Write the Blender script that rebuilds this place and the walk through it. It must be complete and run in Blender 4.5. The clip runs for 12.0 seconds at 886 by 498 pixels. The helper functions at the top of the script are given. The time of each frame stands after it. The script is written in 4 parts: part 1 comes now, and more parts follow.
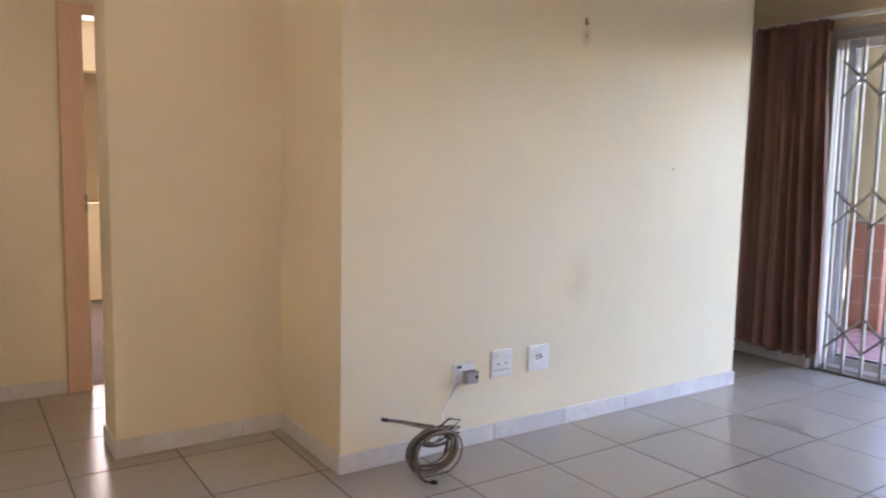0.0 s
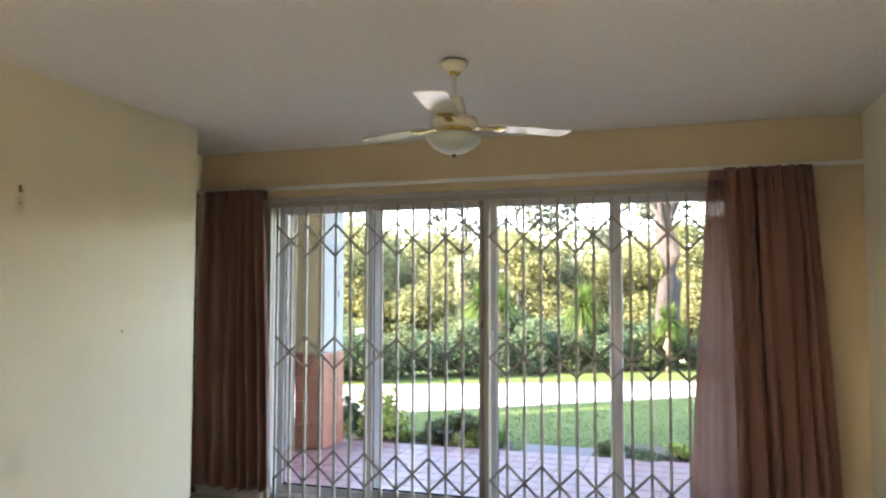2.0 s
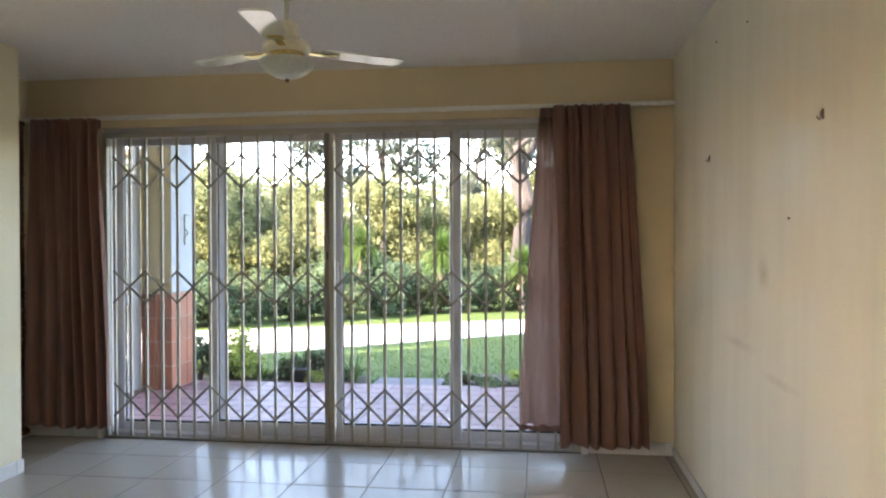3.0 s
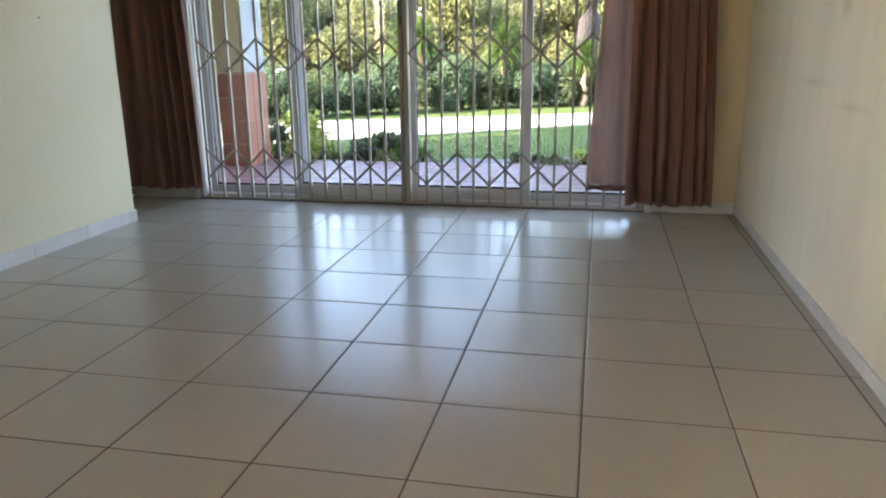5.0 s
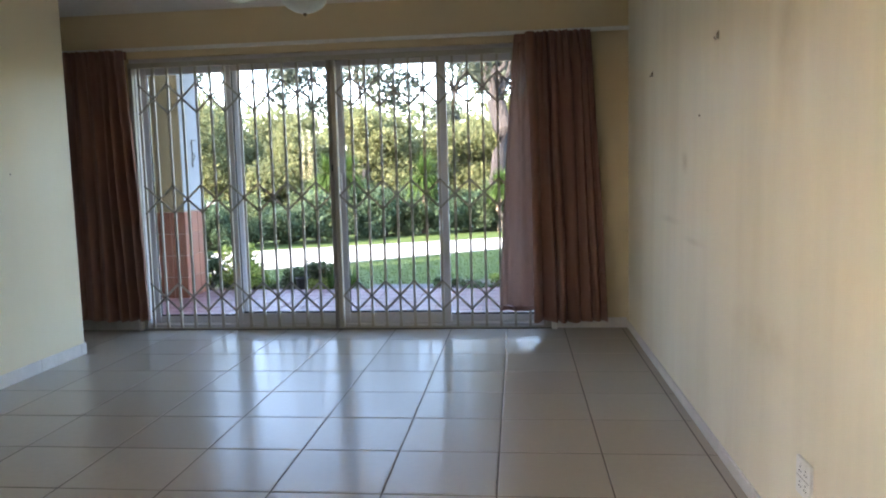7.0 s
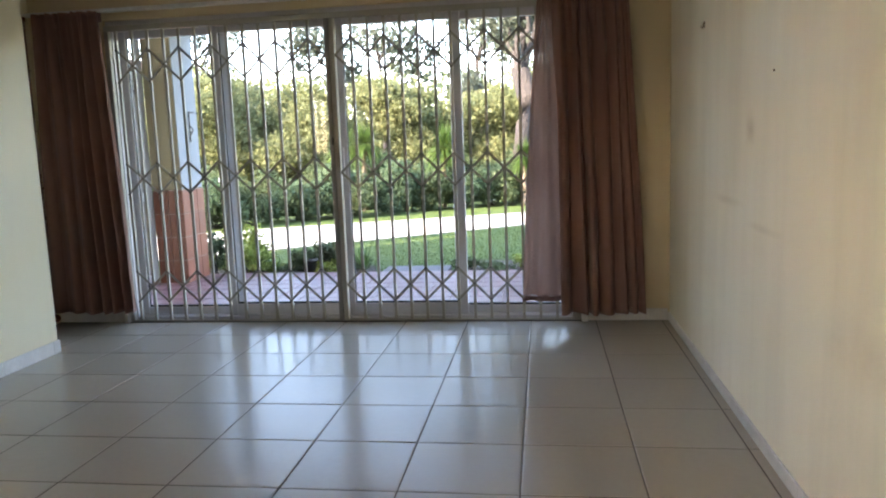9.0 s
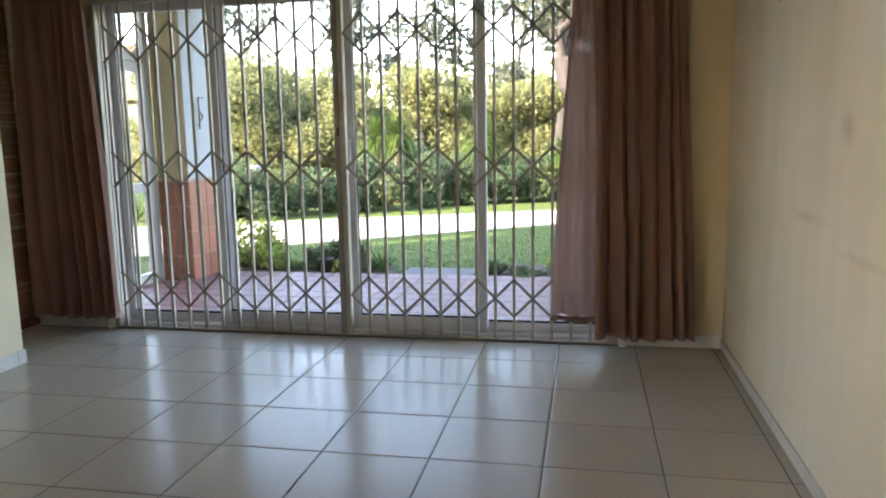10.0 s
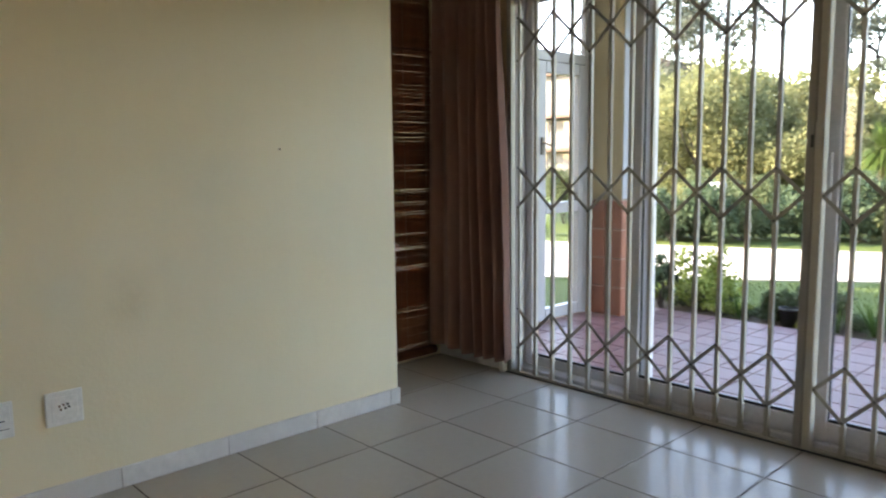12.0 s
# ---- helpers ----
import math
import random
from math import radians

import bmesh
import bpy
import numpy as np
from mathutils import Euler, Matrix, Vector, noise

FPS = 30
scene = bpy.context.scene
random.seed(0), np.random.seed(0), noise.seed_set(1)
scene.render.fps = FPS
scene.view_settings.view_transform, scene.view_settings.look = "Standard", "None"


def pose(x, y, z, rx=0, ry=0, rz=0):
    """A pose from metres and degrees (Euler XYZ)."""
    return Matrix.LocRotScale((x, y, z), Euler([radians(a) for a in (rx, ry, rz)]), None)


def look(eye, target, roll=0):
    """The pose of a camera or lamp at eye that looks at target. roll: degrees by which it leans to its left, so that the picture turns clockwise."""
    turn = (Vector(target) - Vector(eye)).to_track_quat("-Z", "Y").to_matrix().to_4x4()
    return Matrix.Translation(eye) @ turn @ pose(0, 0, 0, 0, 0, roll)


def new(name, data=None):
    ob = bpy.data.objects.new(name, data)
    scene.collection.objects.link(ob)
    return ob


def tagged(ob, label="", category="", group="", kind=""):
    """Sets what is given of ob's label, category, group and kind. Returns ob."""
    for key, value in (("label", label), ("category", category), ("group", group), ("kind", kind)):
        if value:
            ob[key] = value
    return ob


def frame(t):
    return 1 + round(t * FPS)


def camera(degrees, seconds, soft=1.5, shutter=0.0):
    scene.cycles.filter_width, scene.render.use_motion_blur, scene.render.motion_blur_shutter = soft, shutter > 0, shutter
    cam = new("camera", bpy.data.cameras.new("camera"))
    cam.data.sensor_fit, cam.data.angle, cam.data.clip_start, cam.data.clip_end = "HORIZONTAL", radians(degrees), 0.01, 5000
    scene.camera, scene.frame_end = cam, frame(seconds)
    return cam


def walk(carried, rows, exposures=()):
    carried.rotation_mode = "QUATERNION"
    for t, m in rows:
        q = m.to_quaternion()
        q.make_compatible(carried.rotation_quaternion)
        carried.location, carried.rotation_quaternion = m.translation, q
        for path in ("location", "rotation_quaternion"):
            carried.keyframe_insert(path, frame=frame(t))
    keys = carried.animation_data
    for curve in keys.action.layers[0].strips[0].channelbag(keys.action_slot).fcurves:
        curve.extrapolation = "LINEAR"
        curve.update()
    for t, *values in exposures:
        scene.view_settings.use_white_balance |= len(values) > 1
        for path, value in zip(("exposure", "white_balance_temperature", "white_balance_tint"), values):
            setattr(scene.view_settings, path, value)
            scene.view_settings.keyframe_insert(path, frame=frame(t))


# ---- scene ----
cam = camera(62.0, 12.0, 2.0, 0.2)
PATH = [
    (0, (2.455, -4.705, 1.238), (0.802, -3.599, 1.033), 1.1),
    (0.5, (2.589, -4.699, 1.359), (1.129, -3.337, 1.251), 0.7),
    (1, (2.625, -4.689, 1.456), (1.448, -3.073, 1.484), 0.6),
    (1.5, (2.661, -4.763, 1.485), (1.779, -2.971, 1.587), 0.5),
    (2, (2.71, -4.779, 1.495), (2.106, -2.876, 1.613), 0.1),
    (2.5, (2.786, -4.82, 1.463), (2.411, -2.857, 1.537), -0.5),
    (3, (2.896, -4.868, 1.37), (2.637, -2.885, 1.353), -0.2),
    (3.5, (2.94, -4.947, 1.249), (2.712, -2.968, 1.074), 0.1),
    (5.5, (2.809, -5.235, 1.082), (2.38, -3.36, 0.533), -0.8),
    (6, (2.859, -5.385, 1.112), (2.543, -3.468, 0.639), -1.4),
    (6.5, (2.914, -5.562, 1.159), (2.642, -3.607, 0.841), -1.6),
    (7, (2.915, -5.717, 1.214), (2.711, -3.738, 1.012), -1.5),
    (9, (2.918, -5.051, 1.222), (2.645, -3.089, 0.946), -2.1),
    (9.5, (2.95, -4.692, 1.23), (2.644, -2.737, 0.938), -1.9),
    (10, (2.967, -4.374, 1.236), (2.587, -2.433, 0.938), -1.0),
    (10.5, (2.958, -4.005, 1.219), (2.475, -2.092, 0.889), -1.0),
    (11, (2.954, -3.656, 1.2), (2.132, -1.863, 0.87), -0.8),
    (11.5, (2.822, -3.396, 1.228), (1.625, -1.821, 0.933), -0.4),
    (12, (2.62, -3.138, 1.237), (1.176, -1.776, 0.991), -0.7),
]
walk(cam, [(t, look(eye, target, roll)) for t, eye, target, roll in PATH], [(0, 5.32, 6550, 34), (0.5, 5.02, 6950, 30), (1, 4.91, 7100, 21), (1.5, 4.82, 7000, 21), (2.5, 4.93, 7300, 20), (3.5, 4.5, 6750, 19), (5.5, 4.58, 6950, 17), (6.5, 4.36, 6650, 18), (7, 4.33, 6450, 18), (9, 4.4, 6900, 18), (9.5, 4.45, 7150, 17), (10.5, 4.42, 7450, 17), (11, 4.4, 7550, 18), (11.5, 4.13, 7500, 19), (12, 4.25, 7500, 19)])

# ---- world, sun, large lights ----
SUN_EL, SUN_WAY = radians(27), (0.804, 0.595)
world = bpy.data.worlds.new("world")
scene.world = world
world.use_nodes = True
wn = world.node_tree
sky = wn.nodes.new("ShaderNodeTexSky")
sky.sky_type = "NISHITA"
sky.sun_disc = False
sky.sun_elevation = SUN_EL
sky.sun_rotation = math.atan2(-SUN_WAY[0], -SUN_WAY[1])
wn.links.new(sky.outputs[0], wn.nodes["Background"].inputs[0])
wn.nodes["Background"].inputs[1].default_value = 0.15

sun = new("sun", bpy.data.lights.new("sun", "SUN"))
sun.data.energy, sun.data.angle, sun.data.color = 2.0, radians(0.5), (1.0, 0.9, 0.76)
sun.matrix_world = look((0, 0, 20), (SUN_WAY[0] * math.cos(SUN_EL), SUN_WAY[1] * math.cos(SUN_EL), 20 - math.sin(SUN_EL)))


def window_light(name, eye, target, w, h, watts, color):
    lamp = new(name, bpy.data.lights.new(name, "AREA"))
    lamp.data.shape, lamp.data.size, lamp.data.size_y = "RECTANGLE", w, h
    lamp.data.energy, lamp.data.color = watts, color
    lamp.matrix_world = look(eye, target)
    return lamp


window_light("bedroom_window_light", (-5.04, -4.4, 1.5), (-3, -4.4, 1.4), 1.9, 1.1, 2.6, (1.0, 0.93, 0.86))
# Fill lamp in an added, unseen opening; brightens the right wall.
window_light("side_fill_light", (-0.96, -7.45, 1.48), (3.75, -6.0, 1.2), 1.1, 1.05, 0.17, (0.74, 0.87, 1.0))


# ---- materials ----
def nodes_of(name):
    m = bpy.data.materials.new(name)
    m.use_nodes = True
    nt = m.node_tree
    return m, nt, nt.nodes["Principled BSDF"]


def mixed(nt, a, b, fac):
    n = nt.nodes.new("ShaderNodeMix")
    n.data_type = "RGBA"
    for sock, v in ((n.inputs[0], fac), (n.inputs[6], a), (n.inputs[7], b)):
        if isinstance(v, bpy.types.NodeSocket):
            nt.links.new(v, sock)
        elif isinstance(v, (int, float)):
            sock.default_value = v
        else:
            sock.default_value = (*v, 1)
    return n.outputs[2]


def noise_of(nt, scale, detail=4, rough=0.55, stretch=None, lo=0.35, hi=0.65, placed=False):
    co = nt.nodes.new("ShaderNodeNewGeometry").outputs["Position"] if placed else nt.nodes.new("ShaderNodeTexCoord").outputs["Object"]
    if stretch:
        mp = nt.nodes.new("ShaderNodeMapping")
        mp.inputs["Scale"].default_value = stretch
        nt.links.new(co, mp.inputs[0])
        co = mp.outputs[0]
    n = nt.nodes.new("ShaderNodeTexNoise")
    n.inputs["Scale"].default_value, n.inputs["Detail"].default_value, n.inputs["Roughness"].default_value = scale, detail, rough
    nt.links.new(co, n.inputs["Vector"])
    r = nt.nodes.new("ShaderNodeMapRange")
    r.inputs[1].default_value, r.inputs[2].default_value = lo, hi
    nt.links.new(n.outputs[0], r.inputs[0])
    return r.outputs[0]


def random_of(nt, island=False):
    if island:
        return nt.nodes.new("ShaderNodeNewGeometry").outputs["Random Per Island"]
    return nt.nodes.new("ShaderNodeObjectInfo").outputs["Random"]


def bumped(nt, bsdf, height, strength, dist=0.01):
    b = nt.nodes.new("ShaderNodeBump")
    b.inputs["Strength"].default_value, b.inputs["Distance"].default_value = strength, dist
    nt.links.new(height, b.inputs["Height"])
    nt.links.new(b.outputs[0], bsdf.inputs["Normal"])


def surface(name, c1, c2, rough=0.6, big=1.5, fine=40, bump=0.15, metal=0.0, spec=0.5, vary=0.0, stretch=None, rough2=None, dist=0.004, placed=False, grain=0.14):
    """Two colours over a large and a fine noise, with a fine relief."""
    m, nt, b = nodes_of(name)
    col = mixed(nt, c1, c2, noise_of(nt, big, 5, stretch=stretch, placed=placed))
    f = noise_of(nt, fine, 3, stretch=stretch, lo=0.3, hi=0.7, placed=placed)
    col = mixed(nt, col, tuple(v * (1 - grain) for v in c1), f)
    if vary:
        hv = nt.nodes.new("ShaderNodeHueSaturation")
        mr = nt.nodes.new("ShaderNodeMapRange")
        mr.inputs[3].default_value, mr.inputs[4].default_value = 1 - vary, 1 + vary
        nt.links.new(random_of(nt), mr.inputs[0])
        nt.links.new(mr.outputs[0], hv.inputs["Value"])
        nt.links.new(col, hv.inputs["Color"])
        col = hv.outputs[0]
    nt.links.new(col, b.inputs["Base Color"])
    b.inputs["Metallic"].default_value = metal
    b.inputs["Specular IOR Level"].default_value = spec
    if rough2 is None:
        b.inputs["Roughness"].default_value = rough
    else:
        mr = nt.nodes.new("ShaderNodeMapRange")
        mr.inputs[3].default_value, mr.inputs[4].default_value = rough, rough2
        nt.links.new(noise_of(nt, big * 2.3, 4, placed=placed), mr.inputs[0])
        nt.links.new(mr.outputs[0], b.inputs["Roughness"])
    if bump:
        bumped(nt, b, f, bump, dist)
    return m


def smudge(nt, col, place, radius, dark, amount):
    """A worn smudge with a soft ragged edge on a wall, at a place in the world."""
    co = nt.nodes.new("ShaderNodeTexCoord").outputs["Object"]
    v = nt.nodes.new("ShaderNodeVectorMath")
    v.operation = "SUBTRACT"
    v.inputs[1].default_value = place
    nt.links.new(co, v.inputs[0])
    s = nt.nodes.new("ShaderNodeVectorMath")
    s.operation = "DIVIDE"
    s.inputs[1].default_value = radius
    nt.links.new(v.outputs[0], s.inputs[0])
    ln = nt.nodes.new("ShaderNodeVectorMath")
    ln.operation = "LENGTH"
    nt.links.new(s.outputs[0], ln.inputs[0])
    r = nt.nodes.new("ShaderNodeMapRange")
    r.interpolation_type = "SMOOTHSTEP"
    r.inputs[1].default_value, r.inputs[2].default_value = 1.0, 0.1
    r.inputs[3].default_value, r.inputs[4].default_value = 0.0, amount
    nt.links.new(ln.outputs[1], r.inputs[0])
    k = nt.nodes.new("ShaderNodeMath")
    k.operation = "MULTIPLY"
    nt.links.new(r.outputs[0], k.inputs[0])
    nt.links.new(noise_of(nt, 9, 4, lo=0.2, hi=0.75), k.inputs[1])
    return mixed(nt, col, dark, k.outputs[0])


def wall_paint(name, c1, c2, smudges=(), streaks=0.0, rough=0.55):
    m, nt, b = nodes_of(name)
    col = mixed(nt, c1, c2, noise_of(nt, 0.9, 5))
    if streaks:
        k = nt.nodes.new("ShaderNodeMath")
        k.operation = "MULTIPLY"
        k.inputs[1].default_value = streaks
        nt.links.new(noise_of(nt, 2.2, 6, 0.6, stretch=(1.7, 1.7, 0.22), lo=0.4, hi=0.8), k.inputs[0])
        col = mixed(nt, col, (0.51, 0.45, 0.33), k.outputs[0])
    for sm in smudges:
        col = smudge(nt, col, *sm)
    nt.links.new(col, b.inputs["Base Color"])
    mr = nt.nodes.new("ShaderNodeMapRange")
    mr.inputs[3].default_value, mr.inputs[4].default_value = rough - 0.1, rough + 0.12
    nt.links.new(noise_of(nt, 1.6, 5, stretch=(1, 1, 0.4)), mr.inputs[0])
    nt.links.new(mr.outputs[0], b.inputs["Roughness"])
    b.inputs["Specular IOR Level"].default_value = 0.4
    bumped(nt, b, noise_of(nt, 70, 4), 0.12, 0.003)
    return m


CREAM1, CREAM2 = (0.80, 0.725, 0.535), (0.77, 0.69, 0.50)
M_wall = wall_paint("cream_wall_paint", CREAM1, CREAM2, streaks=0.12)
# Ochre cream, deepened further to hold the backlit wall's shade.
M_wall_north = wall_paint("ochre_cream_backlit_paint", (0.70, 0.59, 0.39), (0.66, 0.55, 0.36), streaks=0.1)
M_wall_left = wall_paint("cream_wall_paint_smudged", CREAM1, CREAM2, streaks=0.1, smudges=[
    ((-0.19, -2.12, 0.73), (0.2, 0.13, 0.2), (0.34, 0.3, 0.2), 0.28),
    ((-0.19, -2.13, 1.9), (0.1, 0.05, 0.09), (0.42, 0.34, 0.2), 0.7),
    ((-0.19, -1.75, 1.15), (0.3, 0.2, 0.16), (0.5, 0.44, 0.28), 0.2)])
# Cream made lighter and greyer for the bluish light falling on this wall.
M_wall_right = wall_paint("lit_cream_paint_streaked", (0.87, 0.825, 0.695), (0.84, 0.79, 0.65), streaks=0.3, rough=0.42, smudges=[
    ((3.75, -1.55, 0.93), (0.3, 0.4, 0.03), (0.36, 0.29, 0.18), 0.3),
    ((3.75, -2.1, 0.86), (0.3, 0.3, 0.025), (0.36, 0.29, 0.18), 0.25),
    ((3.75, -3.1, 0.62), (0.3, 0.5, 0.12), (0.45, 0.39, 0.27), 0.3),
    ((3.75, -3.3, 1.6), (0.3, 0.16, 0.35), (0.45, 0.38, 0.24), 0.4),
    ((3.75, -1.9, 1.25), (0.3, 0.1, 0.1), (0.45, 0.38, 0.24), 0.5)])
M_ceiling = surface("white_ceiling_paint", (0.89, 0.865, 0.83), (0.865, 0.84, 0.8), rough=0.8, big=0.8, fine=90, bump=0.08)
M_tile = surface("glazed_floor_tile", (0.465, 0.425, 0.365), (0.445, 0.406, 0.35), rough=0.22, spec=0.15, big=1.3, fine=30, bump=0.008, vary=0.04, placed=True, grain=0.05)
M_grout = surface("dark_grout", (0.085, 0.065, 0.05), (0.15, 0.12, 0.09), rough=0.9, big=4, fine=120, bump=0.3)
M_skirt = surface("marbled_skirting_tile", (0.72, 0.70, 0.68), (0.62, 0.60, 0.58), rough=0.3, big=6, fine=24, bump=0.03, vary=0.05)
# White aluminium darkened in its colour to offset the strong light outdoors.
M_frame = surface("dimmed_white_aluminium", (0.3, 0.3, 0.32), (0.27, 0.27, 0.29), rough=0.38, big=2, fine=60, bump=0.03)
M_alu = surface("white_coated_aluminium", (0.62, 0.61, 0.64), (0.57, 0.56, 0.59), rough=0.38, big=2, fine=60, bump=0.03)
M_gate_arm = surface("grey_coated_steel_strip", (0.36, 0.34, 0.3), (0.3, 0.28, 0.25), rough=0.45, big=5, fine=50, bump=0.08)
M_gate = surface("off_white_coated_steel", (0.45, 0.425, 0.37), (0.38, 0.355, 0.31), rough=0.42, big=5, fine=50, bump=0.08)
M_gate_dark = surface("grey_coated_steel_post", (0.27, 0.255, 0.24), (0.23, 0.22, 0.205), rough=0.45, big=4, fine=50, bump=0.05)
M_rivet = surface("dark_rivet_steel", (0.08, 0.075, 0.07), (0.14, 0.12, 0.1), rough=0.5, metal=0.6, bump=0)
M_plastic = surface("white_plastic", (0.86, 0.86, 0.84), (0.83, 0.82, 0.79), rough=0.32, big=8, fine=60, bump=0.02)
M_black = surface("black_plastic", (0.018, 0.018, 0.02), (0.03, 0.03, 0.032), rough=0.4, bump=0.03)
M_grey_plastic = surface("grey_plastic", (0.42, 0.41, 0.40), (0.36, 0.35, 0.34), rough=0.4, bump=0.02)
M_brass = surface("polished_brass", (0.78, 0.62, 0.28), (0.68, 0.52, 0.22), rough=0.22, metal=1.0, bump=0.02)
M_fan = surface("cream_fan_enamel", (0.86, 0.84, 0.70), (0.82, 0.80, 0.66), rough=0.2, big=6, fine=50, bump=0.02)
M_blade = surface("glossy_cream_blade", (0.86, 0.84, 0.70), (0.82, 0.80, 0.66), rough=0.17, big=5, fine=40, bump=0.01, spec=0.6)
M_bowl = surface("frosted_bowl_glass", (0.62, 0.68, 0.64), (0.56, 0.62, 0.58), rough=0.28, big=6, fine=50, bump=0.0)
M_door_wood = surface("peach_varnished_wood", (0.74, 0.52, 0.36), (0.68, 0.46, 0.3), rough=0.42, big=2.5, fine=14, bump=0.06, stretch=(6, 6, 0.5))
M_steel = surface("brushed_steel", (0.55, 0.54, 0.52), (0.45, 0.44, 0.42), rough=0.32, metal=0.9, bump=0.03)
M_rust = surface("rusty_hook_steel", (0.17, 0.11, 0.07), (0.26, 0.19, 0.12), rough=0.7, metal=0.5, fine=60, bump=0.3)
M_cable = surface("tan_cable_sheath", (0.27, 0.2, 0.12), (0.16, 0.115, 0.07), rough=0.5, big=14, fine=60, bump=0.05)
M_cable_dark = surface("dark_cable_sheath", (0.05, 0.04, 0.03), (0.1, 0.075, 0.05), rough=0.45, big=14, fine=60, bump=0.05)
M_render = surface("cream_render", (0.32, 0.26, 0.165), (0.28, 0.225, 0.14), rough=0.85, big=1.4, fine=60, bump=0.4)
# Bluish tone stands for sky light on the pillar's side; also the post cap.
M_render_bluish = surface("bluish_pale_render", (0.28, 0.29, 0.31), (0.25, 0.26, 0.28), rough=0.85, big=1.4, fine=60, bump=0.4)
M_terracotta = surface("terracotta_facing_tile", (0.22, 0.072, 0.04), (0.17, 0.054, 0.03), rough=0.5, big=7, fine=40, bump=0.15, vary=0.12)
M_joint = surface("pale_mortar", (0.3, 0.22, 0.18), (0.24, 0.18, 0.15), rough=0.9, big=5, fine=90, bump=0.3)
M_patio = surface("red_quarry_tile", (0.15, 0.07, 0.07), (0.12, 0.056, 0.056), spec=0.3, rough=0.42, big=4, fine=40, bump=0.1, vary=0.12, placed=True)
M_concrete = surface("pale_concrete", (0.36, 0.34, 0.305), (0.3, 0.285, 0.255), rough=0.9, big=1.2, fine=40, bump=0.4)
M_slab = surface("grey_paving_slab", (0.11, 0.1, 0.1), (0.085, 0.08, 0.08), rough=0.9, big=3, fine=40, bump=0.4)
M_soil = surface("dark_bed_soil", (0.05, 0.034, 0.018), (0.075, 0.055, 0.028), rough=0.95, big=5, fine=45, bump=0.9, dist=0.02)
M_lawn = surface("mown_lawn", (0.06, 0.092, 0.02), (0.077, 0.108, 0.025), rough=0.85, big=0.8, fine=55, bump=0.8, spec=0.2, dist=0.02)
M_bark = surface("grey_brown_bark", (0.032, 0.026, 0.024), (0.022, 0.018, 0.017), rough=0.9, big=6, fine=26, bump=0.8, stretch=(1, 1, 0.25), dist=0.03)
M_bark_pale = surface("pale_palm_trunk", (0.2, 0.15, 0.11), (0.14, 0.105, 0.075), rough=0.9, big=8, fine=30, bump=0.6, stretch=(1, 1, 3), dist=0.02)
M_facade = surface("white_far_facade", (0.17, 0.16, 0.145), (0.15, 0.14, 0.125), rough=0.9, big=0.3, fine=6, bump=0.1)
M_facade_brown = surface("brown_far_facade", (0.12, 0.07, 0.05), (0.1, 0.06, 0.04), rough=0.9, big=0.3, fine=6, bump=0.1)
M_dark_glass = surface("dark_window_glass", (0.05, 0.07, 0.09), (0.07, 0.09, 0.11), rough=0.08, bump=0)
M_car = surface("white_car_paint", (0.75, 0.76, 0.78), (0.72, 0.73, 0.75), rough=0.2, bump=0)
M_tyre = surface("tyre_rubber", (0.02, 0.02, 0.02), (0.03, 0.03, 0.03), rough=0.8, bump=0.2)


def leaf_material(name, dark, mid, light, through_amount=0.35):
    m, nt, b = nodes_of(name)
    ramp = nt.nodes.new("ShaderNodeValToRGB")
    ramp.color_ramp.elements[0].color = (*dark, 1)
    ramp.color_ramp.elements[1].color = (*light, 1)
    e = ramp.color_ramp.elements.new(0.55)
    e.color = (*mid, 1)
    nt.links.new(random_of(nt, True), ramp.inputs[0])
    nt.links.new(ramp.outputs[0], b.inputs["Base Color"])
    b.inputs["Roughness"].default_value = 0.65
    b.inputs["Specular IOR Level"].default_value = 0.12
    tr = nt.nodes.new("ShaderNodeBsdfTranslucent")
    nt.links.new(ramp.outputs[0], tr.inputs[0])
    mx = nt.nodes.new("ShaderNodeMixShader")
    mx.inputs[0].default_value = through_amount
    nt.links.new(b.outputs[0], mx.inputs[1])
    nt.links.new(tr.outputs[0], mx.inputs[2])
    nt.links.new(mx.outputs[0], nt.nodes["Material Output"].inputs[0])
    return m


M_leaf_gold = leaf_material("yellow_green_leaves", (0.128, 0.145, 0.064), (0.158, 0.172, 0.077), (0.195, 0.202, 0.098), 0.55)
M_leaf_green = leaf_material("mid_green_leaves", (0.06, 0.085, 0.042), (0.082, 0.11, 0.052), (0.11, 0.135, 0.064), 0.5)
M_leaf_dark = leaf_material("dark_hedge_leaves", (0.042, 0.072, 0.04), (0.06, 0.096, 0.052), (0.085, 0.12, 0.066), 0.45)
M_leaf_grey = leaf_material("grey_green_needles", (0.050, 0.060, 0.045), (0.070, 0.083, 0.060), (0.095, 0.105, 0.078), 0.45)
M_leaf_strap = leaf_material("bright_strap_leaves", (0.035, 0.065, 0.016), (0.052, 0.092, 0.02), (0.075, 0.12, 0.028), 0.45)
M_leaf_bush = leaf_material("lime_bush_leaves", (0.13, 0.18, 0.035), (0.22, 0.27, 0.06), (0.33, 0.36, 0.11))
M_grass = leaf_material("grass_blades", (0.052, 0.083, 0.017), (0.07, 0.104, 0.022), (0.094, 0.125, 0.029), 0.3)


